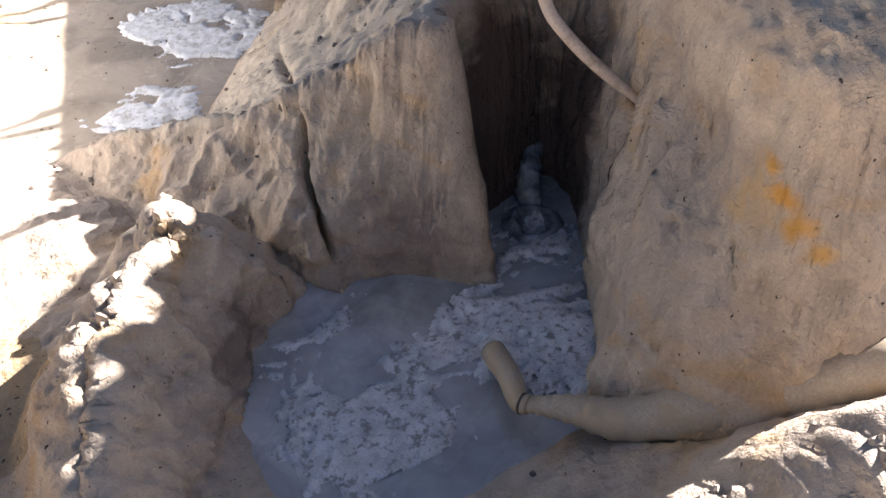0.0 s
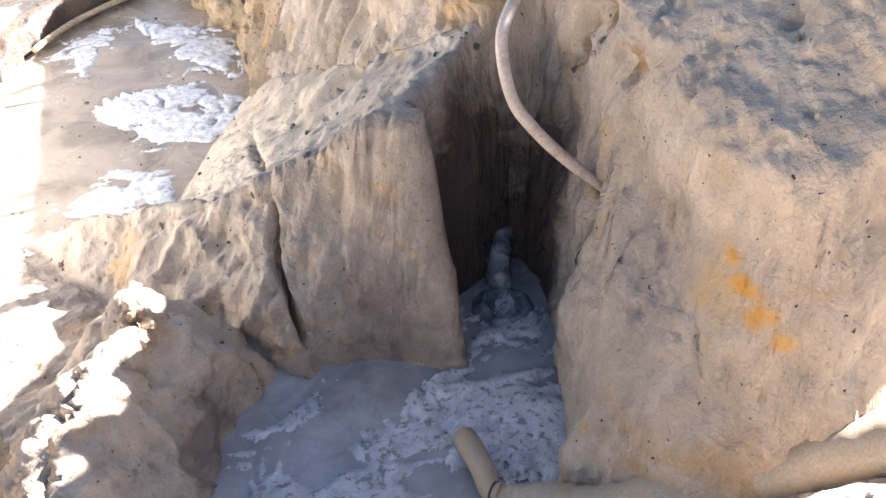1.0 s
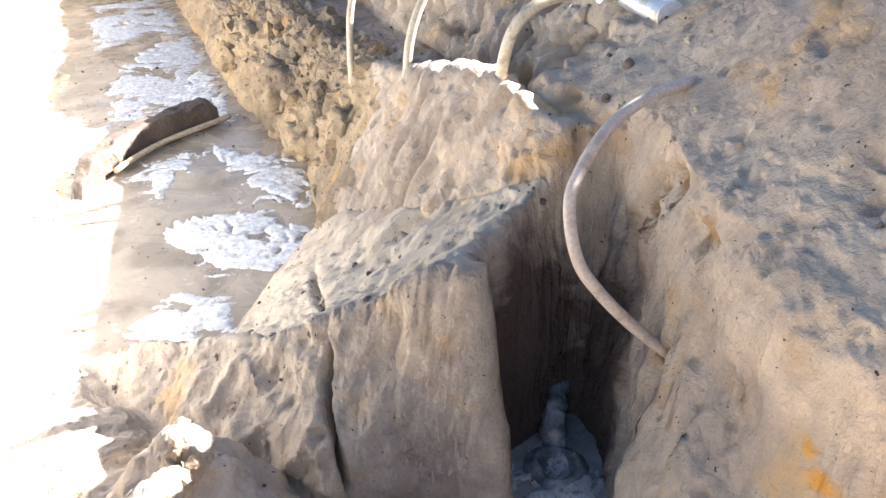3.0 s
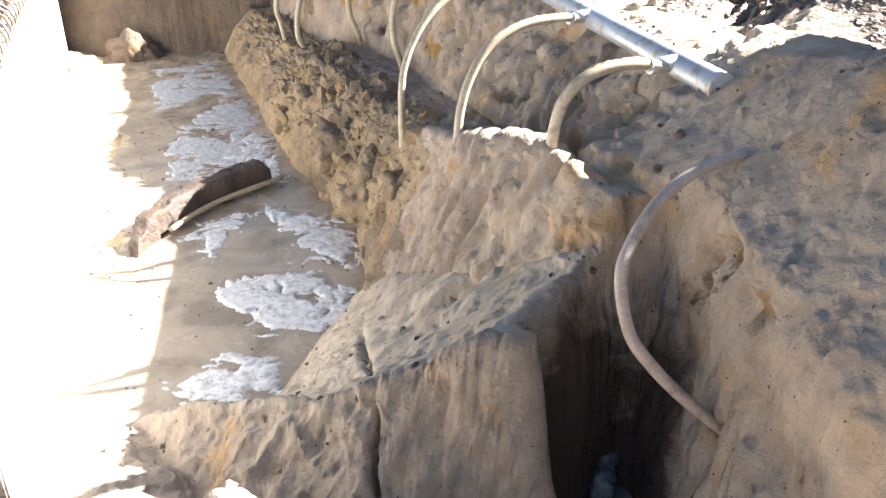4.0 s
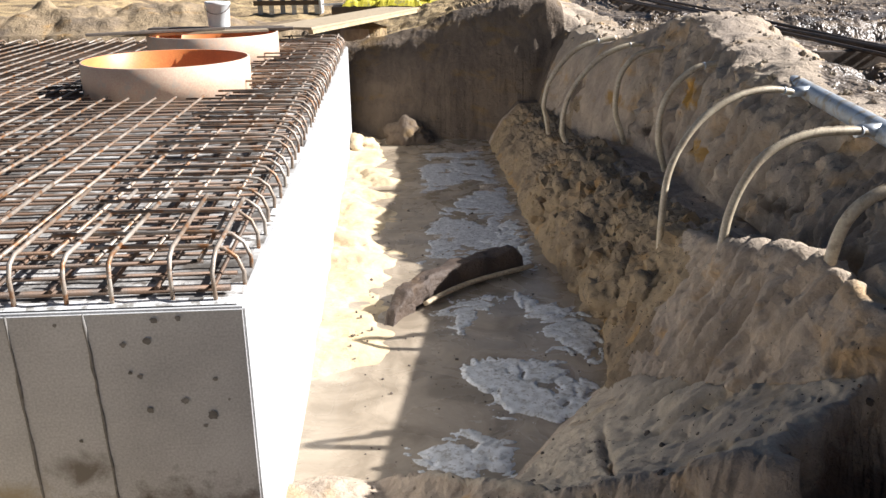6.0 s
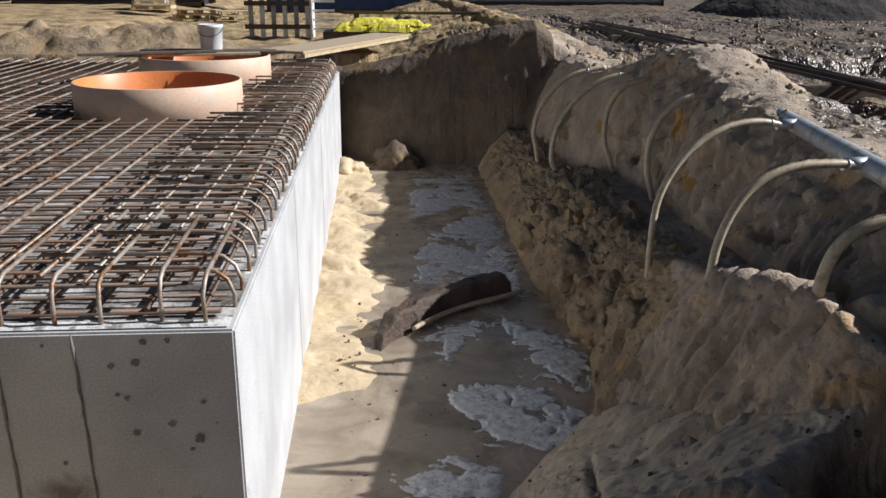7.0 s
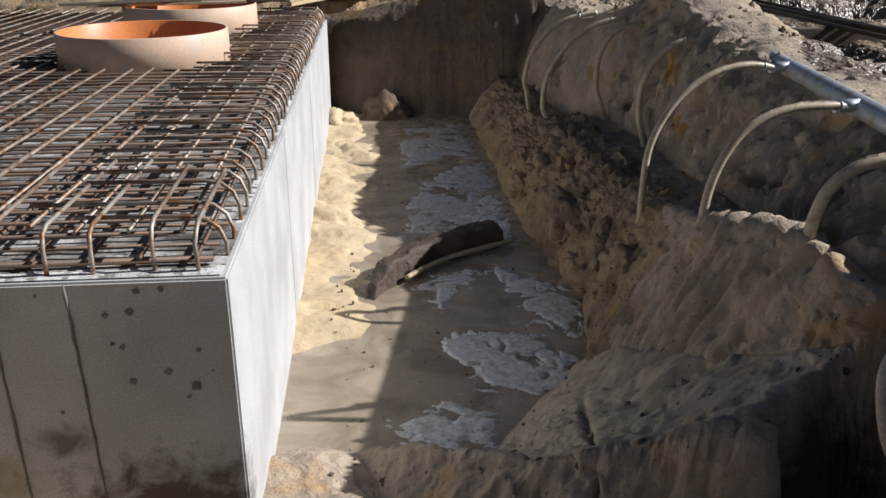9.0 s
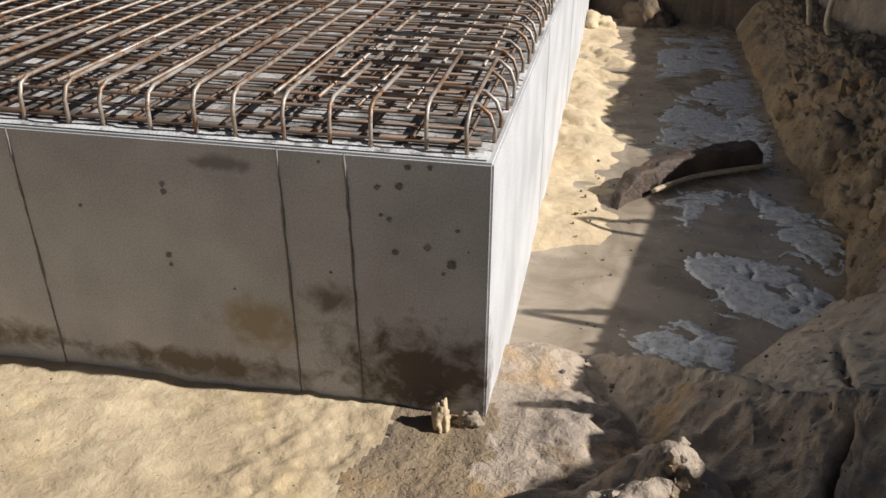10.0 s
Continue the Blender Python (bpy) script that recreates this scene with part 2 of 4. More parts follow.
# ---- geometry helpers ----
def value_noise(p, seed=0):
    q = np.floor(p).astype(np.int64)
    f = p - q
    f = f * f * (3 - 2 * f)
    out = np.zeros(len(p))
    for dx in (0, 1):
        for dy in (0, 1):
            for dz in (0, 1):
                h = (q[:, 0] + dx) * 374761393 + (q[:, 1] + dy) * 668265263 + (q[:, 2] + dz) * 1274126177 + seed * 97531
                h = (h ^ (h >> 13)) & 0xFFFFFFFF
                h = (h * 1103515245 + 12345) & 0xFFFFFFFF
                h = (h ^ (h >> 16)) & 0xFFFF
                w = (f[:, 0] if dx else 1 - f[:, 0]) * (f[:, 1] if dy else 1 - f[:, 1]) * (f[:, 2] if dz else 1 - f[:, 2])
                out += w * (h / 65535.0 * 2 - 1)
    return out


def fbm(p, scale, octaves=4, gain=0.5, seed=0):
    out, amp, tot = np.zeros(len(p)), 1.0, 0.0
    for i in range(octaves):
        out += amp * value_noise(p * scale * 2.03 ** i + 17.3 * i, seed + i)
        tot += amp
        amp *= gain
    return out / tot


def mesh_from(name, verts, faces, material, smooth=True):
    me = bpy.data.meshes.new(name)
    me.from_pydata([tuple(v) for v in verts], [], [tuple(int(i) for i in f) for f in faces])
    me.materials.append(material)
    if smooth:
        me.polygons.foreach_set("use_smooth", [True] * len(me.polygons))
    me.update()
    return me


def grid_faces(nx, ny):
    i = np.arange(nx * ny).reshape(ny, nx)
    return np.stack([i[:-1, :-1], i[:-1, 1:], i[1:, 1:], i[1:, :-1]], -1).reshape(-1, 4)


def part(name, bm, material, parent=None, label=""):
    """Links a bmesh, or a mesh, as one object under a thing."""
    if isinstance(bm, bmesh.types.BMesh):
        me = bpy.data.meshes.new(name)
        bm.to_mesh(me)
        bm.free()
        me.materials.append(material)
    else:
        me = bm
    ob = new(name, me)
    if parent:
        ob.parent = parent
    if label:
        tagged(ob, label)
    return ob


def thing(name, label, category, group="", at=(0, 0, 0), turn=0.0):
    e = new(name)
    e.matrix_basis = pose(*at, 0, 0, turn)
    return tagged(e, label, category, group)


def tube(points, radius, sides=8, bm=None, caps=True):
    """A round bar along points; radius may be a list."""
    bm = bm or bmesh.new()
    pts = [Vector(p) for p in points]
    rads = radius if isinstance(radius, (list, tuple)) else [radius] * len(pts)
    rings, up = [], None
    for i, p in enumerate(pts):
        d = (pts[min(i + 1, len(pts) - 1)] - pts[max(i - 1, 0)]).normalized()
        if up is None:
            up = d.orthogonal().normalized()
        up = (up - d * up.dot(d)).normalized()
        side = d.cross(up)
        rings.append([bm.verts.new(p + (up * math.cos(a) + side * math.sin(a)) * rads[i]) for a in (2 * math.pi * k / sides for k in range(sides))])
    for a, b in zip(rings, rings[1:]):
        for k in range(sides):
            f = bm.faces.new((a[k], a[(k + 1) % sides], b[(k + 1) % sides], b[k]))
            f.smooth = True
    if caps:
        bm.faces.new(rings[0][::-1])
        bm.faces.new(rings[-1])
    return bm


def spline(ctrl, steps=10):
    """Catmull-Rom curve through the control points."""
    c = [Vector(p) for p in ctrl]
    c = [c[0] * 2 - c[1]] + c + [c[-1] * 2 - c[-2]]
    out = []
    for i in range(1, len(c) - 2):
        for s in range(steps):
            u = s / steps
            out.append(0.5 * (2 * c[i] + (c[i + 1] - c[i - 1]) * u + (2 * c[i - 1] - 5 * c[i] + 4 * c[i + 1] - c[i + 2]) * u * u
                              + (3 * c[i] - c[i - 1] - 3 * c[i + 1] + c[i + 2]) * u ** 3))
    return out + [c[-2]]


def box(sx, sy, sz, at=(0, 0, 0), bevel=0.0, m=None):
    bm = bmesh.new()
    bmesh.ops.create_cube(bm, size=1)
    bmesh.ops.scale(bm, vec=(sx, sy, sz), verts=bm.verts)
    if bevel:
        bmesh.ops.bevel(bm, geom=bm.edges[:], offset=bevel, segments=2, affect="EDGES")
    bmesh.ops.translate(bm, vec=at, verts=bm.verts)
    if m:
        bmesh.ops.transform(bm, matrix=m, verts=bm.verts)
    return bm


def smooth(a, b, x):
    u = np.clip((x - a) / (b - a), 0, 1)
    return u * u * (3 - 2 * u)


def inside(poly, x, y):
    """Signed distance to a polygon, positive inside."""
    best, odd = np.full(x.shape, 1e9), np.zeros(x.shape, bool)
    for (ax, ay), (bx, by) in zip(poly, poly[1:] + poly[:1]):
        ex, ey = bx - ax, by - ay
        u = np.clip(((x - ax) * ex + (y - ay) * ey) / (ex * ex + ey * ey), 0, 1)
        best = np.minimum(best, np.hypot(x - ax - u * ex, y - ay - u * ey))
        hit = ((ay > y) != (by > y)) & (x < (bx - ax) * (y - ay) / (by - ay + 1e-12) + ax)
        odd ^= hit
    return np.where(odd, best, -best)


# ---- the ground ----
TOP = 1.2          # top of the concrete block
LENGTH = 8.1       # its length
WATER = 0.0
NICHE = [(1.615, -0.72), (1.645, -0.53), (1.73, -0.455), (1.85, -0.425), (1.98, -0.37), (2.13, -0.33), (2.22, -0.42), (2.21, -0.60), (2.13, -0.82), (2.02, -1.03), (1.6, -1.1)]
POOL_RIM = [(0.84, -0.74), (0.70, -1.30), (0.90, -1.46), (1.18, -1.47), (1.43, -1.40), (1.66, -1.42), (1.84, -1.2), (1.95, -0.9), (1.6, -0.85), (1.3, -0.74), (1.05, -0.62)]


def height(x, y):
    p = np.stack([x, y, np.zeros_like(x)], 1)
    wob = fbm(p, 1.3, 3, seed=3)
    wob2 = fbm(p, 4.0, 3, seed=9)
    level = 1.27 + 0.10 * fbm(p, 0.35, 3, seed=5)
    # trench floor
    floor = -0.05 + 0.05 * wob2 + (0.09 + 0.05 * wob) * smooth(0.66, 0.15, x + 0.2 * wob) * smooth(1.5, 2.1, y)
    floor = floor + 0.05 * smooth(-0.05, 0.35, fbm(p * np.array([1, 1.6, 1]), 2.6, 4, 0.55, seed=77)) * smooth(3.2, 3.9, y)
    floor = floor + 0.12 * smooth(1.0, 0.35, np.hypot((x - 0.1) / 0.5, (y - 0.45) / 0.45))
    front = 0.13 + 0.02 * wob2
    floor = np.where(y < 0.5, floor + (front - floor) * smooth(0.5, 0.15, y) * smooth(0.9, 0.3, x), floor)
    # long bank beside the trench: foot, bench, hollow, upper wall, crest
    yk = [-0.6, 0.2, 1.2, 2.3, 3.7, 4.7, 5.5, 6.5, 9.0]
    xw = np.interp(y, yk, [1.62, 1.56, 1.58, 1.82, 1.70, 1.70, 1.70, 1.72, 1.75]) + 0.06 * wob
    d = x - xw
    zb = np.interp(y, yk, [1.15, 1.20, 0.90, 0.68, 0.62, 0.62, 0.52, 0.52, 0.5])
    db = np.interp(y, yk, [0.50, 0.52, 0.50, 0.36, 0.45, 0.45, 0.42, 0.40, 0.4])
    crest = np.interp(y, [-0.5, 0.2, 1.2, 2.3, 2.9, 3.4, 3.9, 4.4, 4.9, 5.5, 6.2, 7.4, 8.4, 9.4, 10.5], [1.52, 1.455, 1.445, 1.46, 1.56, 1.53, 1.66, 1.78, 1.76, 1.57, 1.44, 1.45, 1.42, 1.6, 1.62])
    crest = crest + 0.06 * wob2 * smooth(2.3, 3.0, y)
    xs = np.interp(y, [0.2, 1.2, 2.3, 3.7, 5.0, 6.0, 9.0], [2.40, 2.52, 2.66, 2.72, 2.62, 2.40, 2.35]) + 0.05 * wob + 0.03 * wob2
    u = d / db
    hollow = np.interp(y, [-0.3, 0.2, 1.2, 2.3], [0.0, -0.28, -0.10, 0.0])
    bank = np.where(u < 1, zb * np.clip(u, 0, 1) ** np.interp(y, [1.2, 2.2], [0.95, 0.7]), zb + hollow * smooth(1.0, 1.35, u) + 0.05 * np.clip(x - xw - db, 0, 1))
    step = np.interp(x - xs, [0, 0.08, 0.22, 0.36, 0.5], [0, 0.28, 0.70, 0.95, 1.0])
    bank = bank + (crest - bank) * step
    back = smooth(0.75, 1.35, x - xs)
    bank = bank + (level - bank) * back
    bank = np.where(bank > 0, bank * np.interp(y, [-2.1, -1.6], [0.15, 1.0]), bank)
    bank = np.where(d < 0, -0.06 + d * 0.3, bank)
    # far end of the pit
    e = np.where(x > -0.3, y - 8.35 + 0.20 * x, y - 9.2 + 0.25 * np.sin(x * 1.7)) - 0.12 * wob
    rim = np.interp(x, [-0.3, 0.0, 0.25, 0.6, 1.0, 1.35, 1.65, 2.1, 2.5, 3.0], [1.25, 1.2, 1.24, 1.30, 1.40, 1.56, 1.64, 1.76, 1.82, 1.5]) + 0.05 * wob + 0.03 * wob2
    endw = np.interp(e, [0, 0.06, 0.16, 0.36, 0.6, 1.0, 1.9], [-0.1, 0.25, 0.62, 0.93, 1.0, 0.9, 0.8]) * rim
    endw = endw + 0.42 * smooth(-0.6, -1.4, x) * smooth(0.5, 1.2, e) * smooth(3.2, 1.8, e) * (0.7 + wob)
    # slope between trench and sump
    slope = -0.245 + 0.55 * x - 0.45 * y + 0.03 * wob + 0.018 * wob2
    slope = np.minimum(slope, 0.87 + 0.30 * (x - 1.6))
    slope = slope + 0.05 * np.exp(-((y - 0.62 + (x - 0.5) * 1.1215) * 0.665 / 0.10) ** 2) * smooth(0.5, 0.9, x) * smooth(1.66, 1.6, x)
    side = (y - 0.62 + (x - 0.5) * 1.1215) * 0.665 + 0.018 * wob + 0.012 * wob2    # distance behind the cliff's edge
    side = np.where(side < 0, side * np.interp(x, [1.15, 1.45], [1.0, 2.2]), side)
    cut = np.interp(side, [-0.42, -0.34, -0.22, -0.11, -0.035, -0.008, 0.0], [0, 0.12, 0.45, 0.70, 0.88, 0.97, 1.0])
    slope = np.where(slope > -0.02, -0.08 + (slope + 0.08) * cut, slope)
    slope = np.where(x > 1.62, slope * smooth(-1.15, -0.95, y) - 0.08 * smooth(-0.95, -1.15, y), slope)
    # wall on the right of the sump
    xr = np.interp(y, [-2.6, -2.1, -1.65, -1.3, -1.0, -0.75, -0.3, 0.2], [2.4, 2.12, 1.93, 1.99, 2.06, 2.12, 2.16, 2.2]) + 0.02 * wob + 0.012 * wob2
    dr = x - xr
    wall = np.interp(dr, [-0.34, -0.16, -0.05, 0.0, 0.03, 0.07, 0.32, 0.58, 0.75, 1.6], [-0.1, 0.08, 0.38, 0.8, 1.14, 1.23, 1.39, 1.55, 1.58, 1.4]) + 0.05 * wob * smooth(0, 0.2, dr) + 0.03 * wob2 * smooth(0, 0.2, dr)
    wall = wall + 0.18 * smooth(-0.10, -0.90, y) * smooth(0.18, 0.6, dr)
    wall = wall * np.interp(y, [-2.4, -1.96, -1.76], [0.2, 0.26, 1.0])
    wall = np.where(y > 0.05, wall - 2.5 * (y - 0.05), wall)
    # mound with a crack
    xc = np.interp(y, [-1.4, -1.2, -0.86, -0.66, -0.55, -0.3, 0.0], [0.24, 0.30, 0.40, 0.52, 0.70, 0.68, 0.6]) + 0.012 * wob
    mound = 0.445 - 0.28 * np.maximum(0, -0.80 - y) - 1.25 * np.maximum(0, x - xc) - (0.95 + 0.08 * wob2) * np.maximum(0, xc - 0.03 - x) - 1.3 * np.maximum(0, y + 0.40) + 0.025 * wob2
    mound = mound - 0.05 * np.exp(-((x - xc + 0.03) / 0.024) ** 2) * smooth(-0.5, -0.6, y)
    # low tongue of sand from the cliff's end out into the trench
    bx, by = 0.97 - 0.46, 0.14 - 0.66
    along = np.clip(((x - 0.46) * bx + (y - 0.66) * by) / (bx * bx + by * by), 0, 1.15)
    away = np.hypot(x - 0.46 - along * bx, y - 0.66 - along * by)
    tongue = 0.05 + 0.27 * along - 0.75 * away + 0.03 * wob + 0.03 * wob2
    # ground that rises towards the camera
    fore = -0.1 + 0.62 * (-1.38 - y) + 0.05 * wob + 0.02 * wob2
    fore = np.maximum(fore, -0.1 + 0.22 * smooth(0.5, 0.1, x) * smooth(-0.2, -1.0, y))
    fore = np.minimum(fore, 0.6)
    lump = 0.71 - 1.1 * np.hypot((x - 1.85) / 1.5, (y + 2.18) / 0.7) + 0.06 * wob2
    # unseen tall heap beyond the wall, added to cast shade over sump and mound
    shade_heap = 2.72 + 0.11 * smooth(-0.30, -0.45, y) + 0.18 * smooth(-0.65, -0.85, y) - 2.2 * np.abs(x - 4.2) + 0.06 * wob
    shade_heap = 1.1 + (shade_heap - 1.1) * smooth(-1.45, -1.2, y) * smooth(0.06, -0.12, y)
    shade_heap = np.where((np.abs(x - 4.2) < 0.75) & (y > -1.45) & (y < 0.1), shade_heap, -1)
    z = np.maximum(floor, np.maximum(bank, np.maximum(endw, shade_heap)))
    ridge = 1.2 + (0.42 + 0.16 * wob2 + 0.10 * wob) * np.exp(-((y - 10.5 - 0.2 * wob) / 0.5) ** 2) * np.interp(x, [-6.2, -5.4, -4.6, -4.2, -2.2, -1.6, 0.2, 0.6], [0, 0.6, 0.9, 1.0, 1.0, 0.35, 0.3, 0])
    z = np.maximum(z, np.where(ridge > 1.24, ridge, -1))
    z = np.maximum.reduce([z, slope, wall, mound, fore, lump, tongue])
    # behind and left of the block the open ground
    left = smooth(-5.6, -6.4, x)
    z = z + (level - z) * left
    z = z + (0.62 + 0.06 * wob - z) * smooth(-2.35, -3.0, y)
    # sump and niche
    niche = inside(NICHE, x, y)
    nfl = 0.0 + 0.05 * smooth(-0.9, -0.4, y) - 0.08
    z = np.where(niche > -0.05, z + (nfl - z) * smooth(-0.05, 0.09, niche + 0.02 * wob2), z)
    pool = inside(POOL_RIM, x, y)
    z = np.where(pool > -0.12, np.minimum(z, np.interp(pool, [-0.12, 0, 0.08], [0.6, 0.0, -0.12]) + 0.02 * wob2), z)
    z = np.where((x < -0.03) & (y > 0.12) & (y < LENGTH - 0.1) & (x > -5.0), -0.05, z)
    return z


def stretch(*runs):
    out = []
    for a, b, n in runs:
        out += list(np.linspace(a, b, n, endpoint=False))
    return np.array(out + [runs[-1][1]])


def build_ground():
    gx = stretch((-300, -40, 8), (-40, -6, 24), (-6, -0.9, 84), (-0.9, 0.4, 80), (0.4, 1.1, 50), (1.1, 1.28, 34), (1.28, 1.86, 42), (1.86, 2.28, 84), (2.28, 3.1, 58), (3.1, 6, 70), (6, 14, 70), (14, 40, 40), (40, 400, 10))
    gy = stretch((-300, -20, 8), (-20, -3, 18), (-3, -1.9, 30), (-1.9, 1.4, 310), (1.4, 4, 130), (4, 9.6, 170), (9.6, 11.6, 56), (11.6, 30, 96), (30, 60, 30), (60, 400, 10))
    X, Y = np.meshgrid(gx, gy)
    x, y = X.ravel(), Y.ravel()
    z = height(x, y)
    Z = z.reshape(X.shape)
    # crumbly relief along the surface's own direction
    dzy, dzx = np.gradient(Z, gy, gx)
    n = np.stack([-dzx.ravel(), -dzy.ravel(), np.ones(len(x))], 1)
    n /= np.linalg.norm(n, axis=1)[:, None]
    p = np.stack([x, y, z], 1)
    steep = 1 - n[:, 2]
    near = (np.abs(x - 1.2) < 9) & (y > -4) & (y < 14)
    rough = 0.5 * fbm(p, 6, 4, 0.55, 31) + 0.5 * fbm(p * np.array([1, 1, 0.45]), 15, 3, 0.55, 41)
    rough = rough + 0.22 * fbm(p, 32, 2, 0.5, 37)
    ridged = 1 - np.abs(fbm(p * np.array([1, 1, 0.4]), 5.0, 3, 0.5, 51)) * 3
    crumb = smooth(1.0, 2.2, y) * smooth(1.5, 1.8, x) * smooth(2.7, 2.3, x)
    amp = np.where(near, 0.008 + 0.03 * steep + 0.10 * crumb, 0.04)
    amp = amp + np.where(near, 0.007 * smooth(1.1, 1.25, z) * smooth(2.0, 2.15, x) * smooth(0.5, 0.1, y), 0)
    amp = np.where((x < 0.0) & (y < 0.2) & (y > -1.5), np.where(x < -0.45 + 0.3 * (y + 0.3), 0.03, 0.008), amp)
    amp = np.where((x < 0.8) & (y > 1.2) & (y < 8.2), 0.012, amp)
    amp = np.where((y > 7.6) & (y < 9.6) & (x < 2.6), 0.022, amp)
    wet = (z < 0.02)
    amp = np.where(wet, 0.006, amp)
    p = p + n * (amp * rough)[:, None] + n * (np.where(near & ~wet, 0.014 * steep, 0) * ridged)[:, None]
    # churned soil on the open site
    fan = smooth(-0.2, 0.3, y) * smooth(1.6, 1.2, y) * smooth(1.5, 1.7, x) * smooth(2.35, 2.1, x)
    rill = 1 - 2.4 * np.abs(fbm(np.stack([x * 0.25, y + 0.35 * x, z * 0.25], 1), 9.0, 3, 0.5, 141))
    p = p + n * (fan * 0.07 * rill)[:, None]
    flat = smooth(0.32, 0.05, x) * smooth(0.32, 0.20, z)
    form = 1 - 2.0 * np.abs(fbm(p * np.array([1, 1, 0.8]) + 7.7, 2.6, 4, 0.5, 151))
    p = p + n * ((1.0 - flat) * np.where(near & (z > 0.08) & (y < 2.2), 0.02 - 0.012 * fan - 0.012 * smooth(1.1, 1.2, z) * smooth(2.0, 2.1, x), 0) * form)[:, None]
    dry = near & (z > 0.06) & (y < 2.4) & (x > -0.2)
    flake = 1 - 2.6 * np.abs(fbm(p * np.array([1, 1, 0.8]), 9.0, 4, 0.6, 161))
    pits = smooth(0.30, 0.48, fbm(p + 4.4, 13.0, 3, 0.55, 171))
    p = p + n * (np.where(dry, 1.0 - flat, 0.0) * ((0.013 + 0.016 * smooth(0.95, 0.85, x) * smooth(-0.35, -0.5, y)) * (1.2 - 0.7 * smooth(1.1, 1.2, z) * smooth(2.0, 2.1, x) - 0.6 * fan) * flake - 0.016 * pits))[:, None]
    # folds, crumbling and the crack on the cliff over the sump
    face = smooth(0.35, 0.75, x) * smooth(1.66, 1.56, x) * smooth(0.05, 0.35, steep) * smooth(0.75, 0.4, y) * smooth(-1.1, -0.85, y) * (z > 0.0)
    left_part = smooth(0.02, -0.02, x - 1.16 - 0.24 * (y + 0.49))
    fold = 1 - 2.2 * np.abs(fbm(p * np.array([1.0, 1.0, 0.55]) + 3.1, 5.0, 3, 0.5, 111))
    lumpy = fbm(p, 3.2, 4, 0.55, 121)
    xk = 1.16 + 0.24 * (y + 0.49) + 0.014 * np.sin(z * 15) + 0.008 * fbm(p, 16, 2, 0.5, 131)
    crack = np.exp(-((x - xk) / 0.010) ** 2) * smooth(0.06, 0.16, z) * smooth(0.54, 0.46, z)
    p = p + n * (face * (0.045 * lumpy + left_part * (0.06 * fold - 0.045) - 0.17 * crack))[:, None]
    hollow = np.zeros(len(x))
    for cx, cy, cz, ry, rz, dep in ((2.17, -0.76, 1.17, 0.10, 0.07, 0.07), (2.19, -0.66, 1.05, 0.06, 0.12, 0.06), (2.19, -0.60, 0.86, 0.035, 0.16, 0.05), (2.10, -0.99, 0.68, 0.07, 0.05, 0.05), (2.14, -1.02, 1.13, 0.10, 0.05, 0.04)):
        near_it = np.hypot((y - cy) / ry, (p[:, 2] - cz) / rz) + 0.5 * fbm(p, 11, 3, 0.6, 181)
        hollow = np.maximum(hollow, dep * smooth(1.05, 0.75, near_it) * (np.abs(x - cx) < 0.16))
    wallface = smooth(1.84, 1.92, x) * smooth(2.4, 2.25, x) * smooth(-0.15, -0.3, y) * smooth(-2.0, -1.7, y) * smooth(0.1, 0.35, steep)
    slab = np.floor(fbm(p * np.array([1, 1, 1.3]) + 2.2, 3.4, 3, 0.5, 191) * 5) / 5
    p = p + n * (wallface * (0.035 * slab + 0.03 * fbm(p, 4.5, 4, 0.55, 193)) - hollow)[:, None]
    gul = np.abs(fbm(p * np.array([1, 1, 0.10]), 8.5, 3, 0.5, 91))
    p = p + n * (np.where(near & (z > 0.75) & (x > 2.2), 0.55 * steep, 0) * (0.22 - gul) * smooth(5.5, 4.5, y) * smooth(-0.3, 0.2, y))[:, None]
    site = smooth(3.2, 4.5, x) + smooth(10, 12, y)
    ruts = fbm(np.stack([x * 0.9 + y * 0.25, y * 0.5, z], 1), 2.6, 3, 0.6, 61)
    p[:, 2] += np.clip(site, 0, 1) * (0.11 * ruts * smooth(60, 20, np.hypot(x, y)))
    # tyre tracks pressed into the site
    for tx, lean in ((4.3, 0.06), (5.9, 0.10), (7.6, 0.12)):
        off = x - tx - lean * y
        band = smooth(0.34, 0.26, np.abs(off)) * (y > -2) * (y < 24)
        p[:, 2] += band * (0.05 * np.clip(np.sin((y + 0.7 * np.abs(off)) * 2 * math.pi / 0.19) * 1.6, -1, 1) - 0.05)
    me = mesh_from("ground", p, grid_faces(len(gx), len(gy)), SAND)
    me.materials.append(DRYSOIL)
    cen = np.array([(x[f[0]], y[f[0]]) for f in grid_faces(len(gx), len(gy))])
    far = (cen[:, 0] > 3.5 + 0.3 * np.sin(cen[:, 1] * 2)) | (cen[:, 1] > 10.5) | (cen[:, 0] < -6)
    me.materials.append(WETSAND)
    for extra in (DARKSAND, PALESAND, YELLOWSOIL, SKYLITSAND, ENDSAND):
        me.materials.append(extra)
    fz = np.array([z[f[0]] for f in grid_faces(len(gx), len(gy))])
    wob = fbm(np.stack([cen[:, 0], cen[:, 1], fz], 1), 3.0, 3, 0.5, 95)
    kind = far.astype(np.int32)
    kind[(cen[:, 1] > 1.3 + 0.5 * wob) & (cen[:, 0] > 1.6) & (fz < 0.78 + 0.15 * wob) & (cen[:, 0] < 2.4 + 0.2 * wob) & (cen[:, 1] < 7.7) & (kind == 0)] = 3
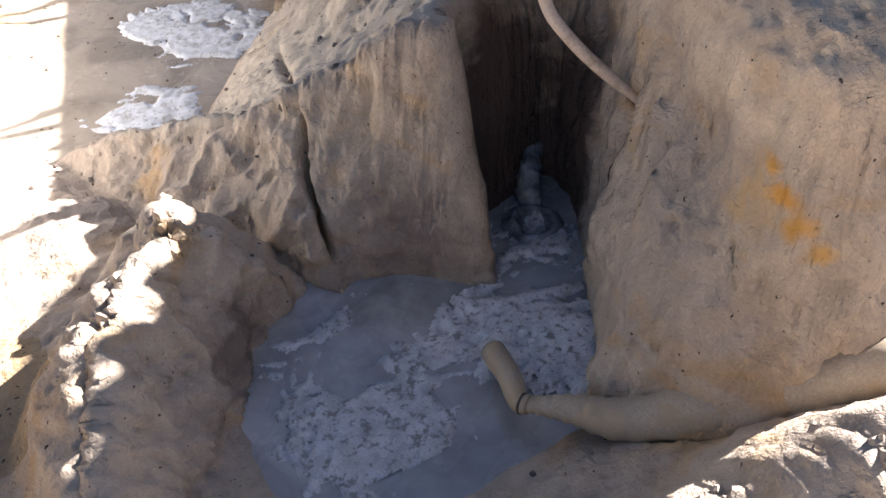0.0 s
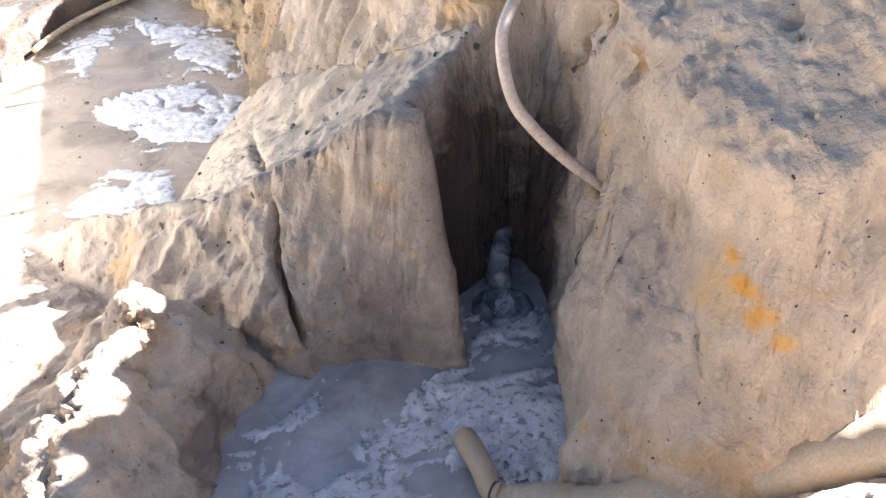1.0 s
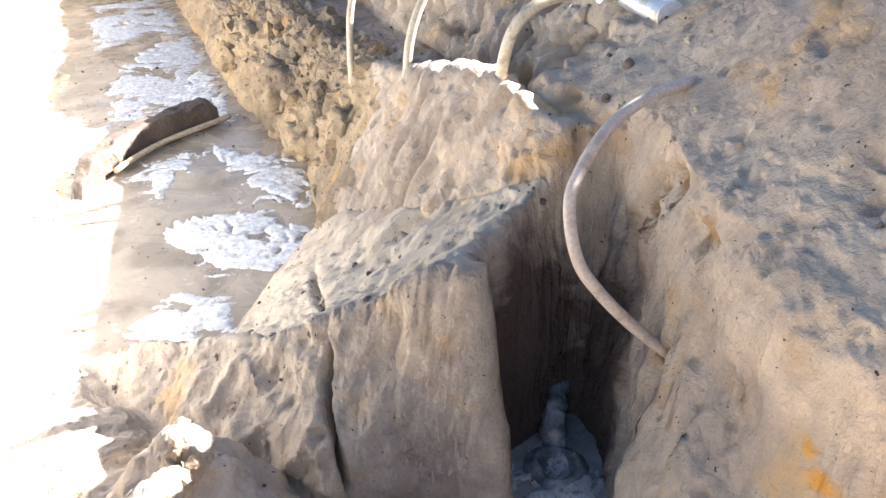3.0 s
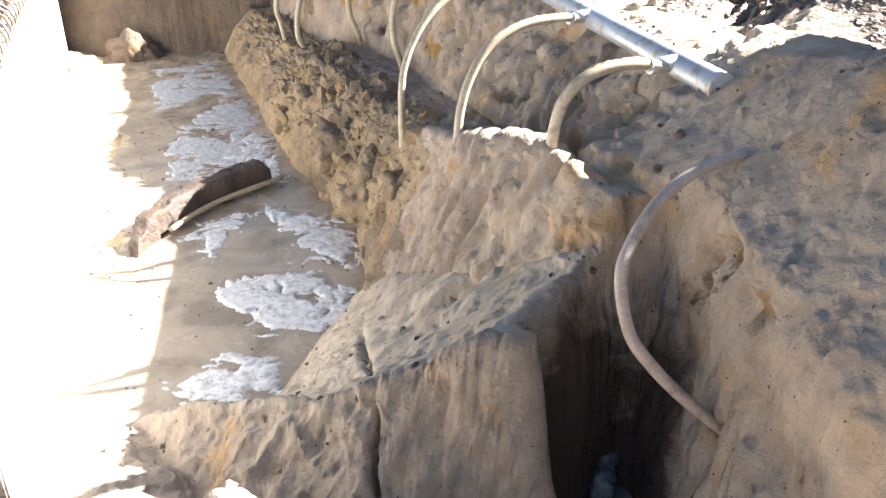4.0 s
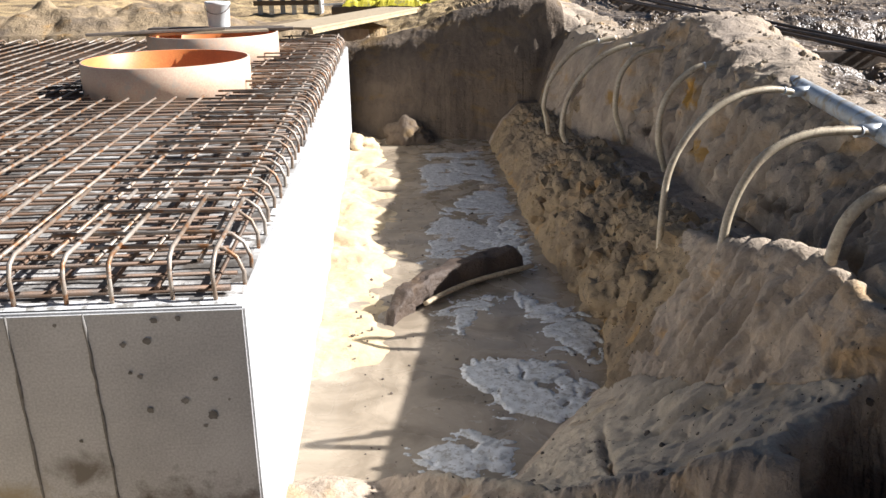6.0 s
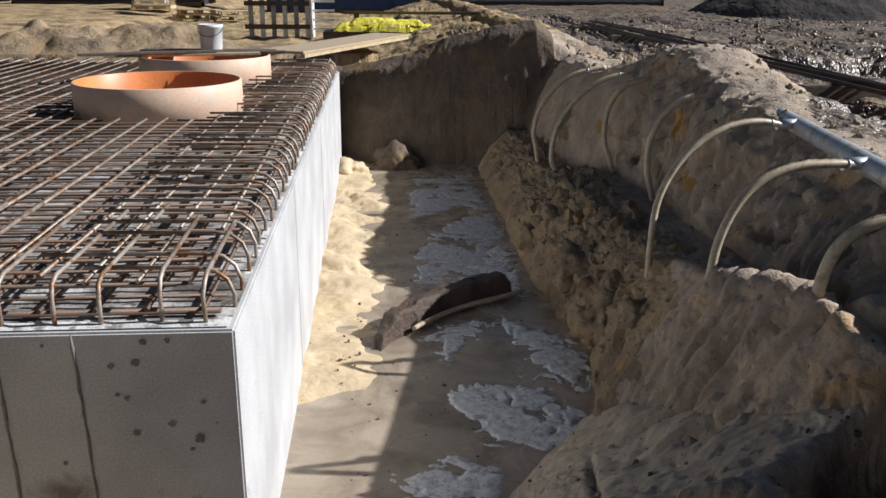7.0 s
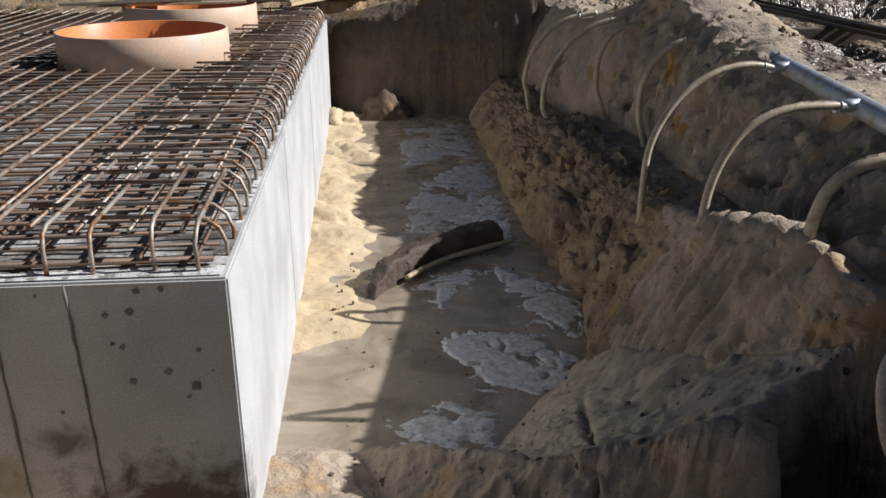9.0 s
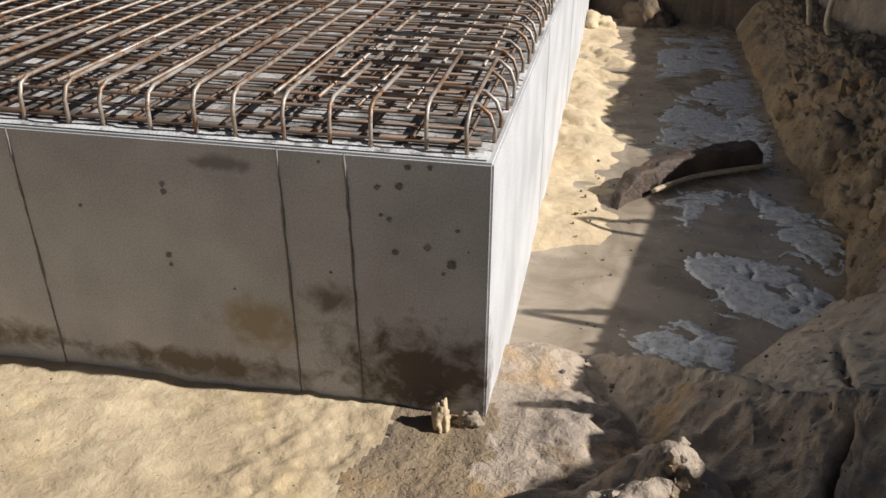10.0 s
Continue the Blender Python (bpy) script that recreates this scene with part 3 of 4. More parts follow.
    # Sunlit front and strip beside the block get the lightened sand.
    kind[(cen[:, 0] < -0.36 + 0.16 * wob - 0.4 * np.clip(-0.1 - cen[:, 1], 0, 0.5)) & (cen[:, 1] < 0.3) & (cen[:, 1] > -1.8) & (cen[:, 0] > -6)] = 4
    kind[(cen[:, 0] < 0.75) & (cen[:, 1] > 1.2) & (cen[:, 1] < 8.2)] = 4
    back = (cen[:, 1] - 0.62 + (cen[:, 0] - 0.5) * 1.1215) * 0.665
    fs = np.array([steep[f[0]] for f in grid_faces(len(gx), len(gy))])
    # Flat faces behind the cliff's edge take the paler, skylit sand.
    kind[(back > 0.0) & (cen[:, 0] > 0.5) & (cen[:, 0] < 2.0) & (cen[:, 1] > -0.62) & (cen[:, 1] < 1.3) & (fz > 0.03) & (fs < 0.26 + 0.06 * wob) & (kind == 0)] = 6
    kind[(cen[:, 0] > -0.5 + 0.1 * wob) & (cen[:, 0] < 0.06 + 0.35 * wob) & (cen[:, 1] < 0.12 + 0.2 * wob) & (cen[:, 1] > -0.95) & (fz < 0.24) & (kind == 0)] = 3
    kind[(cen[:, 1] > 10.0) & (cen[:, 0] < 3.8)] = 5
    # End wall: its shade comes from this darker sand.
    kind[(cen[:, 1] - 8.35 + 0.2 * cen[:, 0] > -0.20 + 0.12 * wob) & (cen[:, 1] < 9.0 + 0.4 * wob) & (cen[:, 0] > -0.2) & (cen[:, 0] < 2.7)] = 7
    # Ridge behind the block: the darker sand paints its shaded side.
    kind[(cen[:, 1] > 8.2) & (cen[:, 1] < 11.2 + 0.6 * wob) & (cen[:, 0] < -0.2) & (cen[:, 0] > -7)] = 3
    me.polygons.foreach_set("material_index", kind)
    return tagged(new("ground", me), "excavated pale sand with steep crumbling banks and a trench", "ground", kind="structure")


GROUND = build_ground()


def sheet(name, x0, x1, y0, y1, z, step, material, label, waves=0.004, keep=None, sd=0):
    gx, gy = np.arange(x0, x1 + step, step), np.arange(y0, y1 + step, step)
    X, Y = np.meshgrid(gx, gy)
    p = np.stack([X.ravel(), Y.ravel(), np.zeros(X.size)], 1)
    p[:, 2] = z + waves * fbm(p, 6, 3, 0.5, 70 + sd)
    f = grid_faces(len(gx), len(gy))
    if keep is not None:
        f = f[keep(p[f[:, 0], 0], p[f[:, 0], 1])]
    return tagged(new(name, mesh_from(name, p, f, material)), label, "water", kind="structure")


sheet("water_trench", 0.0, 2.05, 0.35, 8.6, WATER, 0.04, MUD, "shallow muddy water over silt in the trench")
sheet("water_sump", 0.6, 2.2, -1.6, -0.2, WATER, 0.025, POOL, "grey water filling the sump below the bank", 0.012, lambda x, y: (y < -0.25) & (y + 0.55 * (x - 0.6) < -0.05 + 0.6 * smooth(1.4, 1.7, x)))


# ---- concrete block ----
def build_block():
    rnd = random.Random(7)
    e = thing("concrete_block", "large cast concrete foundation block with damp stains", "foundation")
    part("body", box(5.0, LENGTH, TOP + 0.3, (-2.5, LENGTH / 2, (TOP - 0.3) / 2), 0.008), BLOCKMAT, e, "grey cast concrete, blotched with damp near its foot")
    # rough cement skin on the top, left uneven
    gx, gy = np.linspace(-4.98, -0.02, 200), np.linspace(0.02, LENGTH - 0.02, 300)
    X, Y = np.meshgrid(gx, gy)
    p = np.stack([X.ravel(), Y.ravel(), np.full(X.size, TOP + 0.004)], 1)
    p[:, 2] += 0.006 * (1 + fbm(p, 9, 4, 0.6, 15)) * smooth(0, 0.06, np.minimum.reduce([-p[:, 0], p[:, 1], p[:, 0] + 5, LENGTH - p[:, 1]]))
    skin = mesh_from("cement_skin", p, grid_faces(200, 300), CEMENT)
    skin.materials.append(LIME)
    fi = grid_faces(200, 300)[:, 0]
    rim = np.minimum.reduce([-p[fi, 0] * 1.3, p[fi, 1]]) < 0.055 + 0.05 * fbm(p[fi], 6, 4, 0.6, 19)
    skin.polygons.foreach_set("material_index", rim.astype(np.int32))
    part("cement_skin", skin, None, e, "splashed uneven cement, whitish along the edge")
    # seams left by the formwork boards
    for x0, lean in ((-0.525, 0.03), (-0.775, 0.015), (-1.85, 0.02), (-2.9, 0.0), (-3.7, 0.01)):
        bm = bmesh.new()
        tube([(x0 + lean * (1 - z / TOP) + rnd.uniform(-0.002, 0.002), -0.001, z) for z in np.linspace(0.0, TOP - 0.006, 26)], [rnd.uniform(0.003, 0.0075) for _ in range(26)], 6, bm)
        part("seam", bm, DARKSEAM, e)
    for y0 in (2.1, 4.4, 6.6):
        part("seam", tube([(0.0, y0, z) for z in np.linspace(0.0, TOP - 0.01, 12)], 0.003, 6), CONCRETE, e)
    # air holes, as flat dark discs with their shade put into the colour
    for x0, z0, r in ((-0.33, 1.09, 0.013), (-0.41, 1.08, 0.010), (-0.23, 0.86, 0.013), (-0.35, 0.83, 0.012), (-0.12, 0.94, 0.009), (-0.14, 0.80, 0.018), (-0.37, 0.96, 0.009), (-0.40, 0.975, 0.007), (-0.22, 1.17, 0.010),
                      (-0.30, 1.165, 0.011), (-0.60, 0.72, 0.007), (-1.24, 0.99, 0.012), (-1.24, 1.02, 0.010), (-1.26, 0.72, 0.012), (-1.255, 0.68, 0.009), (-0.62, 1.16, 0.007), (-0.17, 0.76, 0.008), (-1.6, 0.9, 0.008), (-1.0, 0.6, 0.006), (-0.08, 0.86, 0.005)):
        bm = bmesh.new()
        bmesh.ops.create_circle(bm, cap_ends=True, segments=14, radius=r, matrix=pose(x0, -0.0035, z0, 90, 0, 0))
        for v in bm.verts:
            v.co.x += rnd.uniform(-0.25, 0.25) * r
            v.co.z += rnd.uniform(-0.25, 0.25) * r
        part("air_hole", bm, DARKSEAM, e)
    return e


BLOCK = build_block()
BAR = 0.0085
RINGS = [((-1.24, 4.24), 0.64, TOP + 0.02, TOP + 0.336), ((-1.27, 6.3), 0.65, TOP + 0.02, TOP + 0.35)]


def gaps(fixed, lo, hi, along_x):
    """The stretches of a bar outside the round openings."""
    runs = [(lo, hi)]
    for (cx, cy), r, _, _ in RINGS:
        c, o = (cx, cy) if along_x else (cy, cx)
        h = fixed - o
        if abs(h) < r + 0.03:
            w = math.sqrt((r + 0.03) ** 2 - h * h)
            cutlist = []
            for a, b in runs:
                if c - w > a:
                    cutlist.append((a, min(b, c - w)))
                if c + w < b:
                    cutlist.append((max(a, c + w), b))
            runs = [q for q in cutlist if q[1] - q[0] > 0.08]
    return runs


def build_rebar():
    rnd = random.Random(4)
    e = thing("rebar_mat", "rusty steel reinforcement mat with bent hooks on the concrete block", "rebar")
    n = 0
    # front hooks: rise at the front edge and run back
    for i in range(29):
        x = -0.09 - 0.1715 * i + rnd.uniform(-0.018, 0.018)
        y0, h, run = 0.062 + rnd.uniform(-0.008, 0.008), 0.165 + rnd.uniform(-0.012, 0.012), rnd.uniform(0.62, 1.0)
        pts = [(x, y0, TOP - 0.05), (x + rnd.uniform(-.006, .006), y0 - 0.004, TOP + h - 0.06), (x, y0 + 0.02, TOP + h - 0.018), (x, y0 + 0.065, TOP + h), (x + rnd.uniform(-.02, .02), y0 + run, TOP + h + 0.004)]
        part("hook_bar", tube(pts, BAR, 6), REBAR, e)
    # side hooks
    for i in range(43):
        y = 0.186 + 0.186 * i + rnd.uniform(-0.015, 0.015)
        x0, h, run = -0.034 + rnd.uniform(-0.006, 0.006), 0.16 + rnd.uniform(-0.012, 0.012), rnd.uniform(0.5, 0.75)
        pts = [(x0, y, TOP - 0.05), (x0 + 0.003, y, TOP + h - 0.10), (x0 - 0.018, y, TOP + h - 0.045), (x0 - 0.06, y, TOP + h - 0.01), (x0 - 0.12, y, TOP + h), (x0 - run, y + rnd.uniform(-.02, .02), TOP + h)]
        part("hook_bar", tube(pts, BAR, 6), REBAR, e)
    # upper mat
    for i in range(29):
        x = -0.17 - 0.1715 * i + rnd.uniform(-0.015, 0.015)
        for a, b in gaps(x, 0.10 + rnd.uniform(0, 0.1), LENGTH - 0.06, False):
            part("bar", tube([(x, a, TOP + 0.13), (x + rnd.uniform(-.02, .02), (a + b) / 2, TOP + 0.128), (x + rnd.uniform(-.02, .02), b, TOP + 0.13)], BAR, 6), REBAR, e)
    for i in range(62):
        y = 0.16 + 0.128 * i + rnd.uniform(-0.02, 0.02)
        for a, b in gaps(y, -4.95, -0.08 - rnd.uniform(0, 0.08), True):
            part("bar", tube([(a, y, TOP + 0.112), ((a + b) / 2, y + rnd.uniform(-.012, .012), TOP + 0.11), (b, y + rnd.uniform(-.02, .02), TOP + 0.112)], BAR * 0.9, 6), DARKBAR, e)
    # lower mat
    for i in range(27):
        x = -0.12 - 0.18 * i + rnd.uniform(-0.02, 0.02)
        for a, b in gaps(x, 0.08, LENGTH - 0.06, False):
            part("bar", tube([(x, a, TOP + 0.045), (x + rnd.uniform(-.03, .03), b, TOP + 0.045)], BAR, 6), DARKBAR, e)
    for i in range(40):
        y = 0.075 + 0.2 * i + rnd.uniform(-0.02, 0.02)
        for a, b in gaps(y, -4.95, -0.06, True):
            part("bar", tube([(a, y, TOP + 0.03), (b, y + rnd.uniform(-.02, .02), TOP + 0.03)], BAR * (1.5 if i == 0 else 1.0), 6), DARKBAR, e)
    # far hooks on the back edge
    for i in range(26):
        x = -0.1 - 0.19 * i
        part("hook_bar", tube([(x, LENGTH - 0.55, TOP + 0.15), (x, LENGTH - 0.1, TOP + 0.16), (x, LENGTH - 0.05, TOP + 0.13), (x, LENGTH - 0.045, TOP - 0.02)], BAR, 5), REBAR, e)
    return e


build_rebar()


def build_ring(c, r, z0, z1, label):
    e = thing("shaft_ring", label, "shaft ring", "shaft rings on the block", (c[0], c[1], 0))
    bm = bmesh.new()
    seg = 48
    prof = [(r, z0), (r, z1 - 0.004), (r - 0.004, z1), (r - 0.016, z1), (r - 0.02, z1 - 0.004), (r - 0.02, z0)]
    loops = [[bm.verts.new((math.cos(2 * math.pi * k / seg) * q, math.sin(2 * math.pi * k / seg) * q, zz)) for k in range(seg)] for q, zz in prof]
    for a, b in zip(loops, loops[1:] + loops[:1]):
        for k in range(seg):
            f = bm.faces.new((a[k], a[(k + 1) % seg], b[(k + 1) % seg], b[k]))
            f.smooth = True
    me_in = bm.copy()
    # outer skin and inner skin as two parts
    for f in [f for f in bm.faces if max((v.co.xy.length for v in f.verts)) < r - 0.012]:
        bm.faces.remove(f)
    for f in [f for f in me_in.faces if max((v.co.xy.length for v in f.verts)) >= r - 0.012]:
        me_in.faces.remove(f)
    bmesh.ops.recalc_face_normals(bm, faces=bm.faces[:])
    shell = part("shell", bm, SALMON, e)
    part("lining", me_in, ORANGE, shell, "bright orange inner face")
    return e


build_ring(*RINGS[0], "open orange plastic shaft ring set among the reinforcement bars")
build_ring(*RINGS[1], "second orange plastic shaft ring covered with loose boards")


# ---- drainage pipe and hoses ----
def header_at(y):
    return Vector((2.66 + 0.185 * (y - 0.18), y, 1.465))


def build_header():
    e = thing("header_pipe", "galvanised steel suction pipe lying along the bank, half buried", "pipe")
    pipe = part("pipe", tube([header_at(-0.14), header_at(0.9), header_at(3.4), header_at(7.4)], 0.055, 20), GALV, e)
    for y in (0.2, 1.2, 2.34):
        c = header_at(y)
        part("nozzle", tube([c + Vector((0.0, 0, 0.02)), c + Vector((-0.15, -0.0, 0.012))], 0.031, 12), GALV, pipe)
    return e


build_header()


def hose(ctrl, radius, material, label, group):
    e = thing("hose", label, "hose", group, ctrl[1])
    base = Vector(ctrl[1])
    pts = [p - base for p in spline(ctrl, 12)]
    body = part("tube", tube(pts, radius, 12), material, e)
    d = (pts[-8] - pts[-6]).normalized()
    part("clamp", tube([pts[-8] - d * 0.006, pts[-8] + d * 0.006], radius + 0.004, 12), GALV, body, "steel hose clamp")
    if material is not HOSE:
        return e
    # sand lying along the top of the arch
    rnd = np.random.RandomState(int(abs(base.y) * 100))
    V, F, k = [], [], int(len(pts) * 0.45)
    run = pts[k:-10]
    for i, p in enumerate(run):
        w = radius * 0.75 * (0.5 + 0.5 * rnd.rand()) * math.sin(math.pi * (i + 0.5) / len(run)) ** 0.5
        for j in range(5):
            a = (j / 4 - 0.5) * 2
            V.append((p.x, p.y + a * w, p.z + radius * math.sqrt(max(0, 1 - (a * w / radius) ** 2)) - 0.002 + (0.007 * rnd.rand() if 0 < j < 4 else -0.004)))
    part("sand_crust", mesh_from("sand_crust", V, grid_faces(5, len(run)), CLOD), None, body, "dry sand caked along the top")
    return e


CREAM = "cream plastic suction hose arching from the bank to the pipe"
hose([(2.09, 0.18, 1.12), (2.09, 0.18, 1.23), (2.12, 0.18, 1.36), (2.18, 0.18, 1.44), (2.28, 0.18, 1.49), (2.43, 0.18, 1.5), (2.60, 0.2, 1.47)], 0.024, HOSE, CREAM, "suction hoses")
hose([(2.037, 1.03, 0.80), (2.037, 1.03, 0.956), (2.068, 1.058, 1.129), (2.139, 1.087, 1.286), (2.249, 1.115, 1.406), (2.431, 1.143, 1.478), (2.645, 1.172, 1.487), (2.80, 1.2, 1.47)], 0.0215, HOSE, CREAM, "suction hoses")
hose([(2.098, 2.08, 0.56), (2.098, 2.08, 0.835), (2.132, 2.123, 1.052), (2.225, 2.167, 1.234), (2.367, 2.21, 1.381), (2.571, 2.253, 1.481), (2.779, 2.297, 1.504), (2.97, 2.34, 1.47)], 0.0205, HOSE, CREAM, "suction hoses")
hose([(2.69, 3.72, 0.50), (2.64, 3.72, 0.68), (2.58, 3.72, 0.90), (2.59, 3.72, 1.14), (2.68, 3.72, 1.32), (2.82, 3.72, 1.44), (3.0, 3.72, 1.48)], 0.024, HOSE, CREAM, "suction hoses")
hose([(2.62, 4.73, 0.58), (2.56, 4.73, 0.77), (2.50, 4.73, 0.96), (2.52, 4.73, 1.23), (2.63, 4.73, 1.40), (2.80, 4.73, 1.47), (3.05, 4.73, 1.46)], 0.024, HOSE, CREAM, "suction hoses")
hose([(2.26, 5.17, 0.38), (2.18, 5.17, 0.54), (2.12, 5.17, 0.69), (2.15, 5.17, 0.95), (2.26, 5.17, 1.16), (2.43, 5.17, 1.34), (2.64, 5.17, 1.45), (2.85, 5.17, 1.48)], 0.024, HOSE, CREAM, "suction hoses")
hose([(2.12, 5.77, 0.45), (2.08, 5.77, 0.69), (2.05, 5.77, 0.84), (2.11, 5.77, 1.08), (2.27, 5.77, 1.30), (2.46, 5.77, 1.42), (2.75, 5.77, 1.48)], 0.024, HOSE, CREAM, "suction hoses")
hose([(2.20, -1.01, 0.60), (2.101, -0.975, 0.681), (1.975, -0.92, 0.799), (1.881, -0.87, 0.909), (1.828, -0.82, 1.006), (1.831, -0.75, 1.136), (1.883, -0.70, 1.212), (2.016, -0.63, 1.305), (2.193, -0.57, 1.357), (2.413, -0.53, 1.373), (2.56, -0.51, 1.36)], 0.019, PINKHOSE,
     "sand-dusted suction hose looping out of the bank over the sump", "suction hoses")


def build_discharge():
    e = thing("discharge_hose", "thick sand-caked canvas discharge hose lying beside the sump", "hose")
    pts = spline([(1.419, -1.411, 0.10), (1.47, -1.46, 0.115), (1.532, -1.521, 0.13), (1.637, -1.642, 0.16), (1.862, -1.793, 0.27), (2.001, -1.897, 0.38), (2.103, -1.978, 0.48), (2.35, -2.16, 0.64), (2.7, -2.4, 0.70)], 10)
    n = len(pts)
    bm = tube(pts, [0.026 + 0.062 * smooth(0, 1, min(1, i / (n * 0.62))) + 0.003 * math.sin(i * 1.9) for i in range(n)], 20)
    # pressed flat along its length, with a sagging crease
    rnd = np.random.RandomState(5)
    for k, v in enumerate(bm.verts):
        c = pts[min(n - 1, k // 20)]
        off = v.co - c
        v.co = c + Vector((off.x, off.y, off.z * (0.86 if off.z > 0 else 0.95))) + Vector(rnd.uniform(-0.0025, 0.0025, 3))
    part("tube", bm, CANVAS, e)
    elbow = spline([(1.43, -1.425, 0.105), (1.415, -1.395, 0.10), (1.445, -1.287, 0.08), (1.47, -1.15, 0.035)], 8)
    knee = part("elbow", tube(elbow, [0.030 + 0.012 * i / (len(elbow) - 1) for i in range(len(elbow))], 16), CANVAS, e)
    part("clamp", tube([elbow[4], elbow[6]], 0.034, 16), DARKMET, knee, "dull steel clamp at the elbow")
    return e


build_discharge()


# ---- sand-covered board in the trench ----
def build_board():
    e = thing("board", "curved board caked with wet sand lying across the trench", "board")
    a, c = Vector((0.40, 2.36, 0)), Vector((1.46, 3.38, 0))
    pts = spline([a, (0.58, 2.68, 0), (0.93, 3.06, 0), c], 16)
    gx = np.linspace(0, 1, len(pts))
    V, cols = [], 15
    for i, p in enumerate(pts):
        d = (pts[min(i + 1, len(pts) - 1)] - pts[max(i - 1, 0)]).normalized()
        s = Vector((d.y, -d.x, 0))
        for k in range(cols):
            v = k / (cols - 1)
            end = min(1, (i + 0.3) / 14, (len(pts) - 0.7 - i) / 2)
            V.append(p + s * (0.14 * (v - 0.5) * max(0.1, end) ** 0.5) + Vector((0, 0, -0.04 + (0.20 + 0.03 * i / len(pts)) * end * max(0, 1 - abs(2 * v - 1) ** 12) ** 0.6)))
    V = np.array([tuple(v) for v in V])
    V += 0.05 * np.stack([fbm(V, 9, 4, 0.6, 83 + q) for q in range(3)], 1)
    part("crust", mesh_from("crust", V, grid_faces(cols, len(pts)), WETSAND), None, e)
    pl = [p + Vector((0.085, -0.085, 0.05)) for p in pts[18:]]
    part("plank", tube(pl, 0.02, 6), WOOD, e)
    return e


build_board()


# ---- foam on the water ----
def foam(name, poly, z, cover, label, lift=0.012, step=0.011, sd=0, scale=7.0, material=FOAM):
    xs_, ys_ = [p[0] for p in poly], [p[1] for p in poly]
    gx, gy = np.arange(min(xs_) - 0.1, max(xs_) + 0.1, step), np.arange(min(ys_) - 0.1, max(ys_) + 0.1, step)
    X, Y = np.meshgrid(gx, gy)
    p = np.stack([X.ravel(), Y.ravel(), np.full(X.size, 0.0)], 1)
    edge = inside(poly, p[:, 0], p[:, 1])
    q = p + 0.22 * np.stack([fbm(p, 3.0, 3, 0.5, 280 + sd), fbm(p + 9, 3.0, 3, 0.5, 290 + sd), np.zeros(len(p))], 1)
    f1 = 1.3 * fbm(q * np.array([1, 1.9, 1]), scale, 4, 0.55, 200 + sd) + 0.7 * fbm(q, scale * 3.3, 4, 0.6, 230 + sd)
    field = np.clip(edge * 9, -1.2, 0.55) + f1 * 1.1 + cover
    p[:, 2] = z + np.clip(field * 0.03, -0.01, lift * 0.6) + 0.0035 * fbm(p, 42, 3, 0.6, 260 + sd)
    f = grid_faces(len(gx), len(gy))
    f = f[(field[f] > -0.12).any(1)]
    used = np.unique(f)
    back = np.full(len(p), -1)
    back[used] = np.arange(len(used))
    return tagged(new(name, mesh_from(name, p[used], back[f], material)), label, "foam", kind="stuff")


foam("foam", [(0.86, 1.60), (1.03, 1.92), (1.28, 1.86), (1.52, 1.64), (1.57, 1.28), (1.27, 1.12), (1.0, 1.34)], 0.004, -0.02, "pale broken foam floating on the muddy trench water", sd=1)
foam("foam", [(0.60, 0.90), (0.78, 1.03), (1.03, 0.88), (1.02, 0.74), (0.66, 0.68)], 0.004, 0.1, "pale foam patch at the foot of the sand slope", sd=2)
foam("foam", [(1.34, 2.92), (1.60, 2.66), (1.80, 2.28), (1.66, 1.80), (1.52, 2.1)], 0.004, 0.05, "streaky foam along the foot of the bank", sd=3)
foam("foam", [(0.73, 2.60), (1.02, 2.88), (1.24, 2.78), (0.9, 2.2)], 0.002, -0.45, "thin scattered foam beside the sunken board", sd=4, scale=11)
foam("foam", [(1.2, 4.0), (1.6, 4.8), (1.65, 3.9), (1.55, 3.3)], 0.002, -0.35, "thin scum on the water beyond the board", sd=5, scale=9)
foam("foam", [(0.72, 3.6), (0.85, 4.6), (1.2, 5.5), (1.62, 5.7), (1.66, 4.2), (1.5, 3.5)], 0.002, -0.22, "thin milky scum drifting on the trench water", 0.006, 0.014, sd=10, scale=4.5, material=SCUM)
foam("foam", [(0.8, 5.6), (0.9, 7.3), (1.55, 7.4), (1.66, 5.9)], 0.002, -0.3, "thin milky scum drifting on the trench water", 0.006, 0.016, sd=11, scale=4.0, material=SCUM)
foam("foam", [(1.40, -1.02), (1.52, -0.94), (1.80, -1.05), (1.84, -1.22), (1.66, -1.38), (1.52, -1.25)], 0.012, 0.35, "thick dirty foam below the gushing water in the sump", 0.03, sd=6, scale=9, material=SCUM)
foam("foam", [(0.82, -0.95), (0.80, -1.16), (0.84, -1.42), (1.10, -1.36), (1.25, -1.10), (1.50, -1.02), (1.38, -0.94), (1.0, -1.08)], 0.008, 0.1, "whitish foam drifting across the sump", 0.014, sd=7, scale=8, material=SCUM)
foam("foam", [(0.86, -0.74), (0.83, -0.86), (0.95, -0.82), (1.18, -0.78), (1.32, -0.93), (1.2, -0.74)], 0.006, -0.25, "thin foam streaks along the sump's edge", 0.012, sd=8, scale=12, material=SCUM)
foam("foam", [(1.70, -0.80), (1.75, -0.50), (2.05, -0.45), (2.08, -0.75), (1.95, -0.92)], 0.008, -0.3, "churned bluish foam where water gushes into the niche", 0.03, sd=9, scale=8, material=SCUM)


